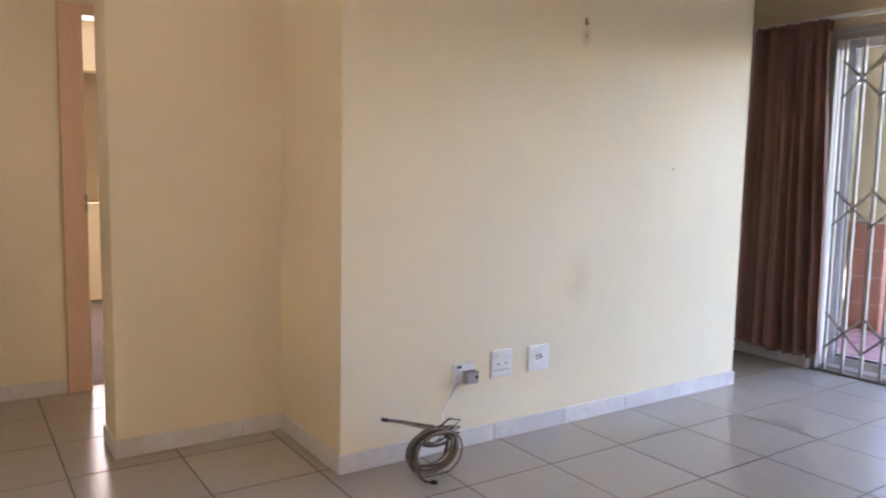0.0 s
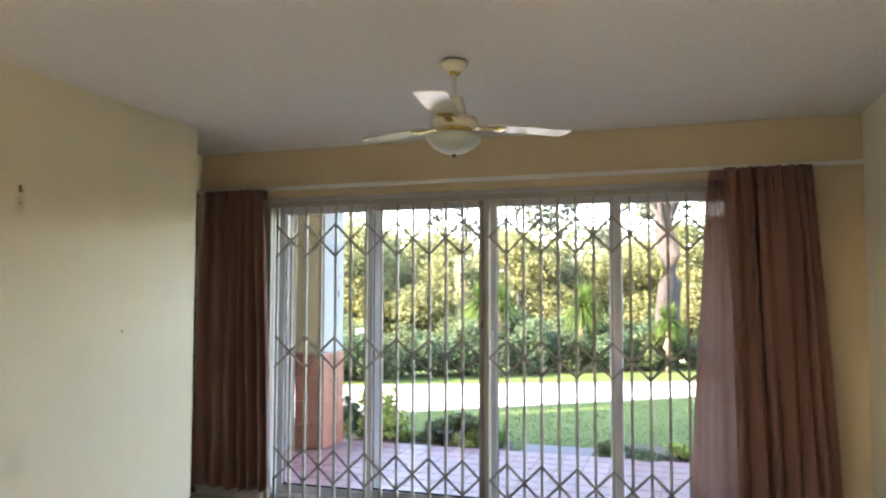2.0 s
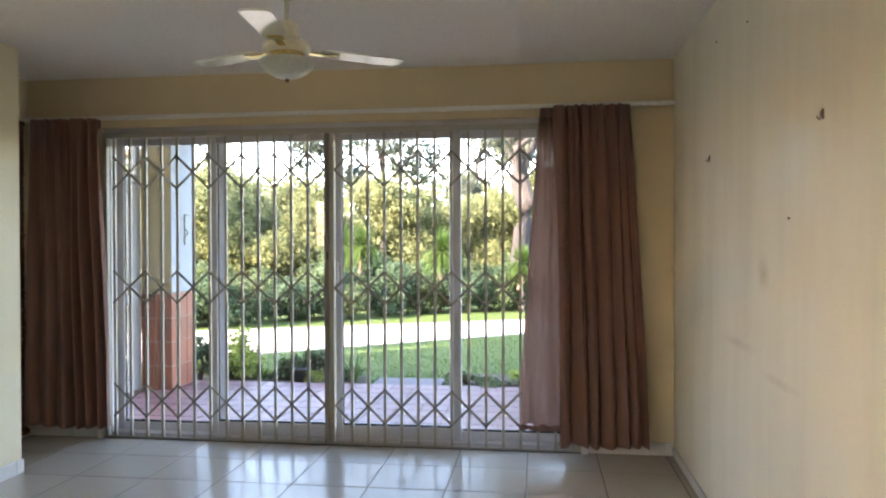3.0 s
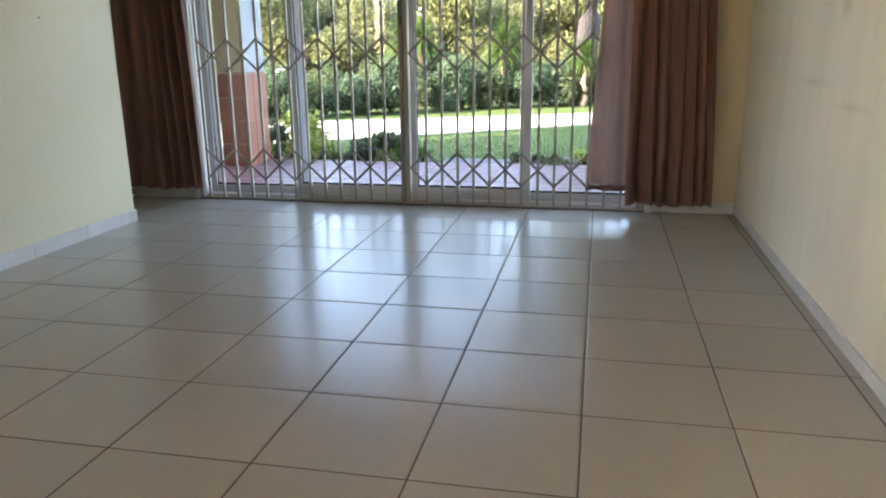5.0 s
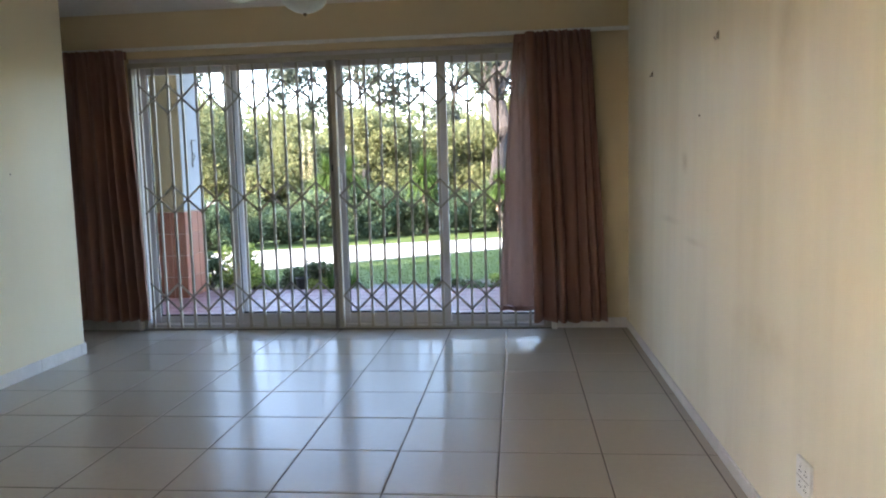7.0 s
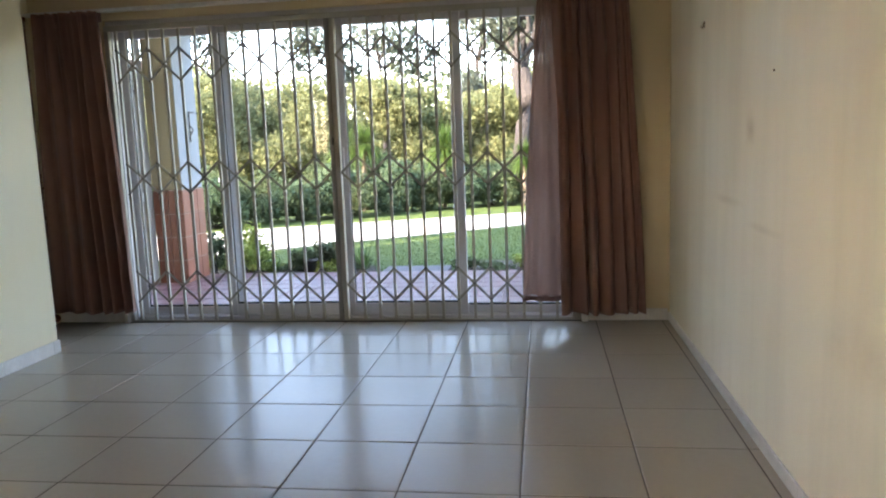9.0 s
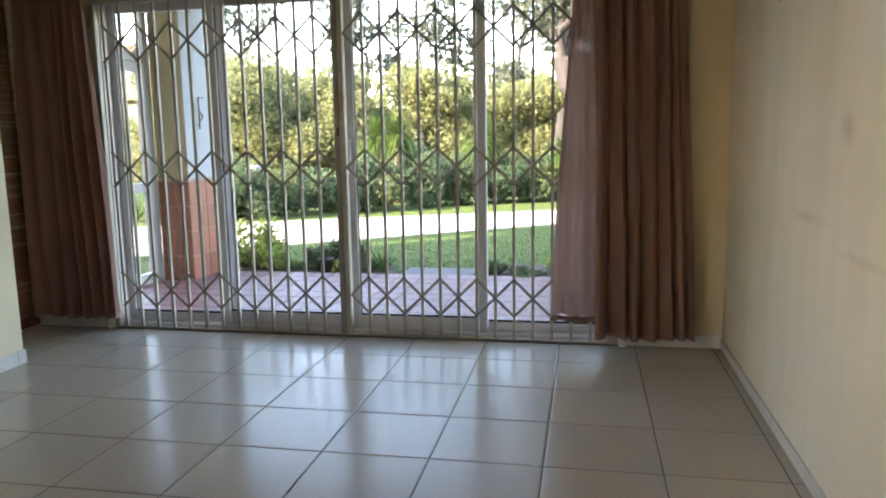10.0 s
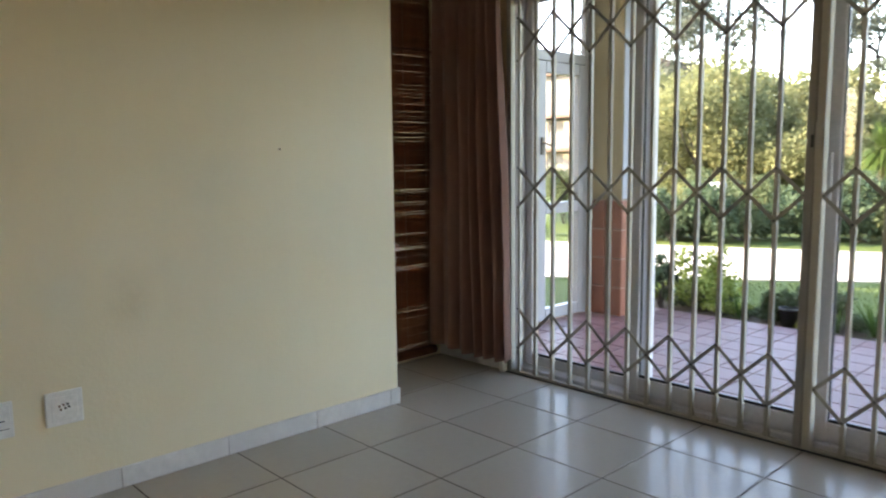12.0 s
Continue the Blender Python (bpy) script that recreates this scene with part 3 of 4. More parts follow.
def cloth(x_top, x_bot, z_top, z_bot, y0, folds, amp, seed, nu=220, nv=44, lean=0.0, pleat=0.85):
    """A hanging cloth: gathered at the top, with uneven folds that widen downwards."""
    rnd = random.Random(seed)
    phase = [rnd.uniform(0, 6.28) for _ in range(6)]
    weights = [rnd.uniform(0.4, 1.9) for _ in range(folds + 1)]
    cum = [0]
    for w in weights:
        cum.append(cum[-1] + w)
    heights = [rnd.uniform(0.4, 1.2) for _ in range(folds + 2)]
    verts, faces = [], []
    for j in range(nv + 1):
        v = j / nv
        for i in range(nu + 1):
            u = i / nu
            s = u * cum[-1]
            k = max(q for q in range(len(cum)) if cum[q] <= s + 1e-9)
            k = min(k, folds)
            f = (s - cum[k]) / weights[k]
            a = amp * (heights[k] + (heights[k + 1] - heights[k]) * f) * (0.4 + 0.75 * v ** 0.7)
            sharp = pleat * (0.55 + 0.45 * v)
            wave = (1 - sharp) * math.sin(2 * math.pi * f + 0.5 * math.sin(phase[0] + 3 * v)) + sharp * (2.2 * abs(math.cos(math.pi * (f + 0.03 * math.sin(phase[5] + 4 * v)))) ** 0.75 - 1.45)
            ruffle = max(0.0, 1 - v / 0.42) ** 1.5
            head = max(0.0, 1 - abs(v - 0.012) / 0.045)
            top_gather = (1 - min(1, v * 7)) * 0.011 * math.sin(u * 2 * math.pi * folds * 3.3 + phase[2] + 2 * math.sin(u * 17 + phase[1])) * (0.6 + 0.8 * head) + ruffle * 0.017 * math.sin(u * 2 * math.pi * folds * 2.1 + phase[4] + 1.5 * math.sin(u * 9 + phase[0]))
            x = (x_top[0] + (x_top[1] - x_top[0]) * u) * (1 - v ** 0.8) + (x_bot[0] + (x_bot[1] - x_bot[0]) * u) * v ** 0.8
            x += 0.006 * math.sin(v * 5 + u * 11 + phase[3])
            y = y0 - a * wave + top_gather - lean * v * v
            z = z_top + (z_bot - z_top) * v + 0.006 * math.sin(u * 9 + phase[4]) * v
            verts.append((x, y, z))
    for j in range(nv):
        for i in range(nu):
            a = j * (nu + 1) + i
            faces.append((a, a + 1, a + nu + 2, a + nu + 1))
    return verts, faces


def hung(name, data, material, parent, label="", thick=0.0015):
    ob = new(name, shape(name, *data, material, True))
    under(ob, parent)
    if thick:
        md = ob.modifiers.new("thickness", "SOLIDIFY")
        md.thickness = thick
    return tagged(ob, label)


cur = thing("curtain", (-0.4, -0.11, 0.1), "gathered mauve-brown floor-length curtain drawn to the wall", "curtain", "curtains of the sliding door")
hung("drape", cloth((-0.615, -0.125), (-0.665, -0.035), 2.235, 0.1, -0.14, 5, 0.088, 4, 260, 60, 0.0, 0.62), M_curtain, cur)
part("heading_tape", boxed(-0.61, -0.13, -0.082, -0.072, 2.17, 2.234, 0.002), M_hem, cur)
cur = thing("curtain", (3.25, -0.11, 0.1), "gathered mauve-brown curtain with a thin loose edge", "curtain", "curtains of the sliding door")
hung("drape", cloth((2.99, 3.46), (3.03, 3.57), 2.235, 0.075, -0.145, 5, 0.088, 9, 260, 60, 0.0, 0.62), M_curtain, cur)
hung("loose_edge", cloth((2.9, 3.0), (2.77, 3.08), 2.232, 0.19, -0.075, 2, 0.012, 12, 60, 30, 0.0, 0.0), M_curtain_thin, cur, "thin see-through cloth edge", 0)
hung("hem", cloth((2.771, 3.08), (2.765, 3.082), 0.19, 0.152, -0.079, 2, 0.012, 12, 60, 4, 0.0, 0.0), M_hem, cur, "dark stitched hem", 0.002)
part("heading_tape", boxed(2.91, 3.46, -0.088, -0.078, 2.17, 2.234, 0.002), M_hem, cur)

# ---- bamboo blind in the nook ----
blind = thing("bamboo_blind", (-0.715, -0.4, 0.04), "dark brown bamboo blind lowered over the nook opening", "blind")
rnd = random.Random(3)
bm = bmesh.new()
z, r = 0.07, 0.0036
while z < 2.2:
    y0, y1 = -0.775 - rnd.uniform(0, 0.012), -0.085 + rnd.uniform(-0.006, 0.006)
    rod(bm, (-0.715 + rnd.uniform(-0.002, 0.002), y0, z + rnd.uniform(-0.0012, 0.0012)), (-0.715, y1, z + rnd.uniform(-0.0012, 0.0012)), r, r * 0.92, 5)
    r_next = rnd.uniform(0.0026, 0.0046)
    z += r + r_next - rnd.choice((0.0034, 0.0032, 0.003, 0.0028, 0.0026, 0.0024, 0.0022, 0.0018, 0.0014, 0.0011, 0.0009))
    r = r_next
reeds = part("reeds", bm, M_reed, blind)
tagged(reeds, kind="stuff")
for y in (-0.7, -0.5, -0.3, -0.13):
    part("cord", tube(bmesh.new(), [(-0.708 + 0.001 * (i % 2), y, 0.06 + i * 0.107) for i in range(21)], 0.0012, 5), M_cable, blind)
part("head_rail", boxed(-0.735, -0.705, -0.79, -0.08, 2.2, 2.235, 0.003), M_reed, blind)
part("bottom_roll", rod(bmesh.new(), (-0.71, -0.785, 0.05), (-0.71, -0.08, 0.05), 0.028, 0.028, 12), M_reed, blind)
for zz in (0.46, 1.02, 1.43, 1.86):
    part("slat", rod(bmesh.new(), (-0.707, -0.79, zz), (-0.707, -0.08, zz + 0.004), 0.006, 0.005, 8), M_reed, blind)

# ---- ceiling fan ----
FX, FY = 1.765, -1.64
fan = thing("ceiling_fan", (FX, FY, H), "cream three-blade ceiling fan with a frosted bowl lamp", "ceiling fan")
part("canopy", lathe(bmesh.new(), [(0.066, H - 0.008), (0.066, H - 0.016), (0.052, H - 0.036), (0.034, H - 0.05), (0.014, H - 0.052)], (FX, FY)), M_fan, fan, smooth=True)
part("ceiling_plate", lathe(bmesh.new(), [(0.058, H - 0.0005), (0.058, H - 0.009)], (FX, FY)), M_black, fan, "dark mounting plate")
part("canopy_ring", lathe(bmesh.new(), [(0.02, H - 0.051), (0.034, H - 0.053), (0.028, H - 0.063), (0.014, H - 0.065)], (FX, FY)), M_brass, fan, "polished brass ring", True)
part("down_rod", rod(bmesh.new(), (FX, FY, 2.345), (FX, FY, H - 0.055), 0.0105, 0.0105, 14), M_fan, fan, smooth=True)
motor = part("motor_housing", lathe(bmesh.new(), [(0.018, 2.378), (0.038, 2.372), (0.047, 2.345), (0.052, 2.31), (0.06, 2.29), (0.098, 2.276), (0.108, 2.259), (0.106, 2.240), (0.088, 2.230), (0.07, 2.226)], (FX, FY)), M_fan, fan, smooth=True)
part("trim_ring", lathe(bmesh.new(), [(0.07, 2.227), (0.078, 2.24), (0.08, 2.210), (0.072, 2.206)], (FX, FY)), M_brass, fan, "polished brass ring", True)
part("lamp_bowl", lathe(bmesh.new(), [(0.07, 2.206), (0.118, 2.200), (0.124, 2.190), (0.117, 2.170), (0.095, 2.146), (0.06, 2.126), (0.03, 2.117), (0.006, 2.114)], (FX, FY), 36), M_bowl, fan, "frosted glass bowl", True)
part("finial", lathe(bmesh.new(), [(0.009, 2.116), (0.011, 2.109), (0.007, 2.1), (0.002, 2.098)], (FX, FY), 12), M_rust, fan, smooth=True)


def blade(angle):
    """A flat pitched board, rounded at the tip, on a bent brass arm."""
    turn = Matrix.Translation((FX, FY, 2.25)) @ Matrix.Rotation(radians(angle), 4, "Z") @ Matrix.Rotation(radians(-1.5), 4, "X")
    bm = bmesh.new()
    out = [(0.16, -0.045), (0.19, -0.056), (0.545, -0.066), (0.562, -0.05), (0.567, 0.0), (0.558, 0.05), (0.54, 0.064), (0.19, 0.056), (0.16, 0.045)]
    lo = [bm.verts.new((x, y, -0.003)) for x, y in out]
    hi = [bm.verts.new((x, y, 0.003)) for x, y in out]
    bm.faces.new(hi)
    bm.faces.new(lo[::-1])
    for i in range(len(out)):
        bm.faces.new((lo[i], lo[(i + 1) % len(out)], hi[(i + 1) % len(out)], hi[i]))
    bm.transform(turn)
    b = part("blade", bm, M_blade, fan)
    bm = bmesh.new()
    box(bm, 0.09, 0.24, -0.017, 0.017, -0.012, -0.004, 0.002)
    box(bm, 0.2, 0.24, -0.034, 0.034, -0.011, -0.0035, 0.002)
    bm.transform(turn)
    part("blade_arm", bm, M_brass, b, "brass blade arm")


for a in (36, 156, 277):
    blade(a)

# ---- plates and sockets ----


def turned(bm, m):
    bm.transform(m)
    return bm


def wall_plate(name, label, m, w, h, kind_of):
    """A plate in the plane z = 0 of m, facing +z, with the top along +y."""
    t = thing(name, m.translation, label, "socket" if "socket" in name else "wall plate")
    bm = boxed(-w / 2, w / 2, -h / 2, h / 2, 0.0005, 0.011, 0.005, 2)
    part("plate", turned(bm, m), M_plastic, t)
    if kind_of == "sockets":
        part("cover_flap", turned(boxed(-w * 0.42, w * 0.42, -h * 0.2, h * 0.42, 0.0108, 0.0135, 0.0012), m), M_plastic, t)
        part("seam", turned(boxed(-w * 0.38, w * 0.38, -h * 0.255, -h * 0.235, 0.0108, 0.0116), m), M_rivet, t)
        for cx in (-w * 0.2, w * 0.18):
            part("slot", turned(boxed(cx - 0.011, cx + 0.011, -0.003, 0.001, 0.0134, 0.0142), m), M_black, t)
        for cx in (-w * 0.16, w * 0.2):
            part("rocker", turned(boxed(cx - 0.012, cx + 0.012, h * 0.22, h * 0.36, 0.0134, 0.0165, 0.0012), m), M_plastic, t)
    elif kind_of == "double":
        for cy in (h * 0.2, -h * 0.2):
            for cx in (-0.02, 0.02):
                for dx, dy in ((0, 0.008), (-0.007, -0.006), (0.007, -0.006)):
                    part("pin_hole", turned(rod(bmesh.new(), (cx + dx, cy + dy, 0.0105), (cx + dx, cy + dy, 0.0118), 0.0028, 0.0028, 8), m), M_black, t)
        part("seam", turned(boxed(-w * 0.4, w * 0.4, -0.0015, 0.0015, 0.0108, 0.0116), m), M_grey_plastic, t)
        for cx in (-0.02, 0.02):
            part("rocker", turned(boxed(cx - 0.01, cx + 0.01, h * 0.33, h * 0.42, 0.0108, 0.0142, 0.0012), m), M_plastic, t)
    elif kind_of == "aerial":
        part("inset", turned(boxed(-w * 0.34, w * 0.34, -h * 0.34, h * 0.34, 0.0108, 0.0128, 0.001), m), M_plastic, t)
        for cx, cy in ((-0.018, 0.01), (-0.004, 0.013), (0.01, 0.014), (-0.014, -0.003), (0.002, 0.0), (0.014, 0.003)):
            part("aerial_jack", turned(rod(bmesh.new(), (cx, cy, 0.0125), (cx, cy, 0.019), 0.0042, 0.0036, 10), m), M_rust if cx < 0 else M_black, t)
    elif kind_of == "plugged":
        for cx in (-w * 0.25, w * 0.2):
            part("rocker", turned(boxed(cx - 0.012, cx + 0.012, h * 0.28, h * 0.42, 0.0108, 0.0145, 0.0015), m), M_black if cx < 0 else M_plastic, t)
    return t


def west_wall(y, z):
    return Matrix.Translation((XL, y, z)) @ Matrix(((0, 0, 1, 0), (1, 0, 0, 0), (0, 1, 0, 0), (0, 0, 0, 1)))


def east_wall(y, z):
    return Matrix.Translation((XR, y, z)) @ Matrix(((0, 0, -1, 0), (-1, 0, 0, 0), (0, 1, 0, 0), (0, 0, 0, 1)))


wall_plate("wall_socket", "white double socket plate with a grey plug adapter", west_wall(-2.815, 0.345), 0.115, 0.088, "plugged")
plug = thing("plug_adapter", (XL + 0.03, -2.795, 0.33), "grey plastic plug adapter in the wall socket", "plug")
part("adapter_body", boxed(XL + 0.0108, XL + 0.052, -2.825, -2.762, 0.302, 0.357, 0.006, 2), M_grey_plastic, plug)
part("adapter_socket", boxed(XL + 0.0525, XL + 0.0545, -2.782, -2.768, 0.326, 0.338), M_black, plug)
wall_plate("wall_socket", "white switched socket plate on the cream wall", west_wall(-2.6, 0.363), 0.125, 0.128, "sockets")
wall_plate("aerial_plate", "white aerial outlet plate with dark jacks", west_wall(-2.375, 0.362), 0.128, 0.126, "aerial")
wall_plate("wall_socket", "white four-way socket plate low on the wall", east_wall(-3.525, 0.29), 0.112, 0.115, "double")

# coil of cable on the floor
CX, CY = 0.0, -3.09
coil = thing("cable_coil", (CX, CY, 0.0), "tangled coil of tan aerial cable on the floor", "cable")
rnd = random.Random(11)
for q, (mat, loops, rad, zz) in enumerate(((M_cable, 4.2, 0.105, 0.1), (M_cable, 3.6, 0.098, 0.095), (M_cable_dark, 2.7, 0.1, 0.105), (M_cable, 2.3, 0.108, 0.098))):
    pts = []
    n = int(loops * 26)
    ph = rnd.uniform(0, 6.28)
    for i in range(n + 1):
        a = ph + loops * 2 * math.pi * i / n
        r = rad * (1 + 0.1 * math.sin(a * 0.37 + q) + 0.05 * math.sin(a * 1.7))
        tilt = 0.028 * math.sin(a * 0.31 + q * 1.7)
        pts.append((CX + tilt + 0.025 * math.sin(a * 0.23 + q) + 0.22 * r * math.sin(a), CY + r * math.cos(a), max(0.006, zz + 0.9 * r * math.sin(a) + 0.004 * math.sin(3 * a))))
    part("cable_loop", tube(bmesh.new(), pts, 0.0042, 6), mat, coil, smooth=True)
for q in range(3):
    pts = []
    for i in range(40):
        a = i * 0.42 + q
        r = 0.055 + 0.022 * math.sin(a * 0.31 + q * 2)
        pts.append((CX + 0.03 * math.sin(a * 0.6 + q), CY + 0.01 + r * 1.15 * math.cos(a), 0.15 + 0.45 * r * math.sin(a) + 0.012 * math.sin(a * 0.5 + q)))
    part("cable_loop", tube(bmesh.new(), pts, 0.0036, 6), M_cable_dark if q != 1 else M_cable, coil, smooth=True)
part("cable_tail", tube(bmesh.new(), [(CX - 0.03, CY + 0.02, 0.19), (CX - 0.06, CY - 0.04, 0.2), (CX - 0.09, CY - 0.1, 0.213), (CX - 0.115, CY - 0.16, 0.222)], 0.006, 6), M_cable_dark, coil, smooth=True)
part("cable_tail", tube(bmesh.new(), [(CX - 0.03, CY + 0.02, 0.185), (CX - 0.04, CY - 0.03, 0.19), (CX - 0.08, CY - 0.09, 0.206), (CX - 0.11, CY - 0.15, 0.219)], 0.0045, 6), M_cable, coil, smooth=True)
part("cable_plug", rod(bmesh.new(), (CX - 0.112, CY - 0.155, 0.221), (CX - 0.122, CY - 0.18, 0.226), 0.0085, 0.008, 10), M_black, coil, "black aerial plug")
part("cable_tail", tube(bmesh.new(), [(CX + 0.02, CY - 0.08, 0.05), (CX + 0.04, CY - 0.09, 0.02), (CX + 0.07, CY - 0.08, 0.009), (CX + 0.085, CY - 0.06, 0.009)], 0.0045, 6), M_cable_dark, coil, smooth=True)
part("cable_plug", rod(bmesh.new(), (CX + 0.083, CY - 0.064, 0.0095), (CX + 0.1, CY - 0.045, 0.0095), 0.009, 0.008, 10), M_black, coil)
for s in (0.0, 0.03, -0.025):
    part("cable_loop", tube(bmesh.new(), [(CX, CY + 0.02, 0.18 + s * 0.3), (CX + 0.02, CY + 0.06, 0.2 + s), (CX + 0.03, CY + 0.11, 0.19 + s), (CX + 0.02, CY + 0.08, 0.172 + s * 0.5), (CX, CY + 0.02, 0.175)], 0.0042, 6), M_cable_dark if s else M_cable, coil, smooth=True)
lead = thing("plug_lead", (XL + 0.03, -2.86, 0.2), "thin white flat lead hanging from the plug", "cable")
part("lead", tube(bmesh.new(), [(XL + 0.02, -2.85, 0.303), (XL + 0.018, -2.872, 0.28), (XL + 0.03, -2.915, 0.23), (XL + 0.06, -2.96, 0.19), (CX - 0.02, CY + 0.05, 0.17)], 0.0052, 6), M_plastic, lead, smooth=True)

# hooks and nails in the walls


def wall_hook(m, label):
    t = thing("wall_hook", m.translation, label, "hook", "picture hooks")
    part("hook_plate", turned(boxed(-0.008, 0.008, -0.016, 0.016, 0.0005, 0.0025, 0.0007), m), M_rust, t)
    pts = [(0, 0.01, 0.0025), (0, 0.005, 0.007), (0, -0.009, 0.008), (0, -0.018, 0.011), (0, -0.014, 0.016), (0, -0.006, 0.018)]
    part("hook_wire", turned(tube(bmesh.new(), pts, 0.002, 6), m), M_rust, t, smooth=True)


wall_hook(west_wall(-2.133, 1.973), "small rusty picture hook on the cream wall")
wall_hook(east_wall(-1.005, 1.79), "small rusty picture hook on the streaked wall")
wall_hook(east_wall(-2.5, 1.757), "small rusty picture hook on the streaked wall")
for m in (east_wall(-1.16, 2.335), east_wall(-1.69, 2.275), west_wall(-1.45, 1.282), east_wall(-2.2, 1.45), west_wall(-2.13, 1.905)):
    t = thing("nail", m.translation, "small dark nail in the painted wall", "nail", "wall nails")
    part("nail_head", turned(rod(bmesh.new(), (0, 0, 0.0005), (0, 0, 0.006), 0.0035, 0.0045, 8), m), M_rust, t)

# ---- hallway door ----
hd = thing("door_1", (-1.96, -4.15, 0.0), "peach varnished wooden door frame of the open bedroom doorway", "door frame", kind="structure")
j = part("jamb", boxed(-2.08, -1.925, -4.209, -4.09, 0.0, 2.088, 0.004), M_door_wood, hd)
part("strike_plate", boxed(-1.99, -1.921, -4.102, -4.0885, 0.98, 1.12, 0.001), M_steel, j, "steel strike plate")
for zz in (1.0, 1.05):
    part("strike_hole", boxed(-1.922, -1.9205, -4.1, -4.092, zz, zz + 0.035), M_black, j)
part("jamb", boxed(-2.08, -1.925, -3.259, -3.201, 0.0, 2.088, 0.004), M_door_wood, hd)
part("head", boxed(-2.08, -1.925, -4.089, -3.26, 2.03, 2.088, 0.004), M_door_wood, hd)

# ---- glazed side screen and pillar outside ----
sc = thing("glazed_screen", (-1.02, 1.1, -0.06), "white framed glazed side door of the patio", "glazed door")
SX0, SX1, SZ = -1.045, -0.995, 2.6


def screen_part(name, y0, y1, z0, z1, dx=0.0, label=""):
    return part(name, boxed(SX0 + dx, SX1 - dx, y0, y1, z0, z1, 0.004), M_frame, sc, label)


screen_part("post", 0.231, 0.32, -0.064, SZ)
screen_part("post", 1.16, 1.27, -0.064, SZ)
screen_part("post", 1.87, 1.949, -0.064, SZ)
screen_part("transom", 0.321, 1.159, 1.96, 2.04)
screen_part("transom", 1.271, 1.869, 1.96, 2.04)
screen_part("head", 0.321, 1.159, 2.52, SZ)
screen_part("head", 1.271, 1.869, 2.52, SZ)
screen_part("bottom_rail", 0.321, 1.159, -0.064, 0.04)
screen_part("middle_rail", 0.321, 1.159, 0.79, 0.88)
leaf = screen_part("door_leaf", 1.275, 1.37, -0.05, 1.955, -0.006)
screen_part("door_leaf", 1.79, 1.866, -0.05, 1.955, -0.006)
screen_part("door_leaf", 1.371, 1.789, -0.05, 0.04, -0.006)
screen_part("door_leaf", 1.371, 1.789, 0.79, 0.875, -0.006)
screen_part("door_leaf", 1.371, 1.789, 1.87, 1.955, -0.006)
for y0, y1, z0, z1 in ((0.321, 1.159, 0.041, 0.789), (0.321, 1.159, 0.881, 1.959), (0.321, 1.159, 2.041, 2.519), (1.271, 1.869, 2.041, 2.519), (1.371, 1.789, 0.041, 0.789), (1.371, 1.789, 0.876, 1.869)):
    p = part("pane", sheet((-1.02, y0, z0), (-1.02, y1, z1)), M_glass, sc)
    p.visible_shadow = False
hb = bmesh.new()
box(hb, SX1 + 0.006, SX1 + 0.02, 1.3, 1.335, 1.25, 1.38, 0.003)
tube(hb, [(SX1 + 0.02, 1.318, 1.34), (SX1 + 0.045, 1.318, 1.335), (SX1 + 0.05, 1.35, 1.325), (SX1 + 0.05, 1.41, 1.3)], 0.007, 8)
part("door_handle", hb, M_rivet, leaf, "dark lever handle")

PX0, PX1, PY0, PY1 = -0.995, -0.685, 1.95, 2.4
pil = thing("patio_pillar", (-0.84, 2.17, -0.066), "cream rendered pillar on a terracotta tiled base", "pillar", kind="structure")
bm = boxed(PX0, PX1, PY0, PY1, 0.885, 2.62, 0.006)
part("shaft", bm, M_render, pil)
# Thin sheet that puts the sky-lit side's tone into the pillar's colour.
part("skylit_face", boxed(PX1 + 0.001, PX1 + 0.006, PY0 + 0.002, PY1 - 0.002, 0.89, 2.61), M_render_bluish, pil, "pale bluish side face tinted for sky light")
part("base", boxed(PX0 + 0.006, PX1 + 0.004, PY0 - 0.006, PY1 + 0.006, -0.066, 0.882), M_joint, pil)
structure("patio_roof", boxed(-1.05, 7.6, 0.232, 2.5, 2.622, 2.82), M_render, "plain concrete patio roof carried by the pillar", "roof")
hk = thing("wall_bracket", (PX1, 2.1, 1.55), "thin dark metal bracket on the side face of the pillar", "bracket")
hb = bmesh.new()
for a, b in (((0.02, 2.2, 1.66), (0.02, 2.2, 1.36)), ((0.02, 2.2, 1.66), (0.02, 2.3, 1.66)), ((0.02, 2.2, 1.42), (0.02, 2.27, 1.48)), ((0.02, 2.27, 1.48), (0.02, 2.22, 1.52)), ((-0.0, 2.2, 1.4), (0.022, 2.2, 1.4)), ((0.0, 2.2, 1.62), (0.022, 2.2, 1.62))):
    rod(hb, (PX1 + a[0], a[1], a[2]), (PX1 + b[0], b[1], b[2]), 0.006, 0.006, 6)
part("bracket_rod", hb, M_rivet, hk)


# ---- garden ----
GZ = -0.12


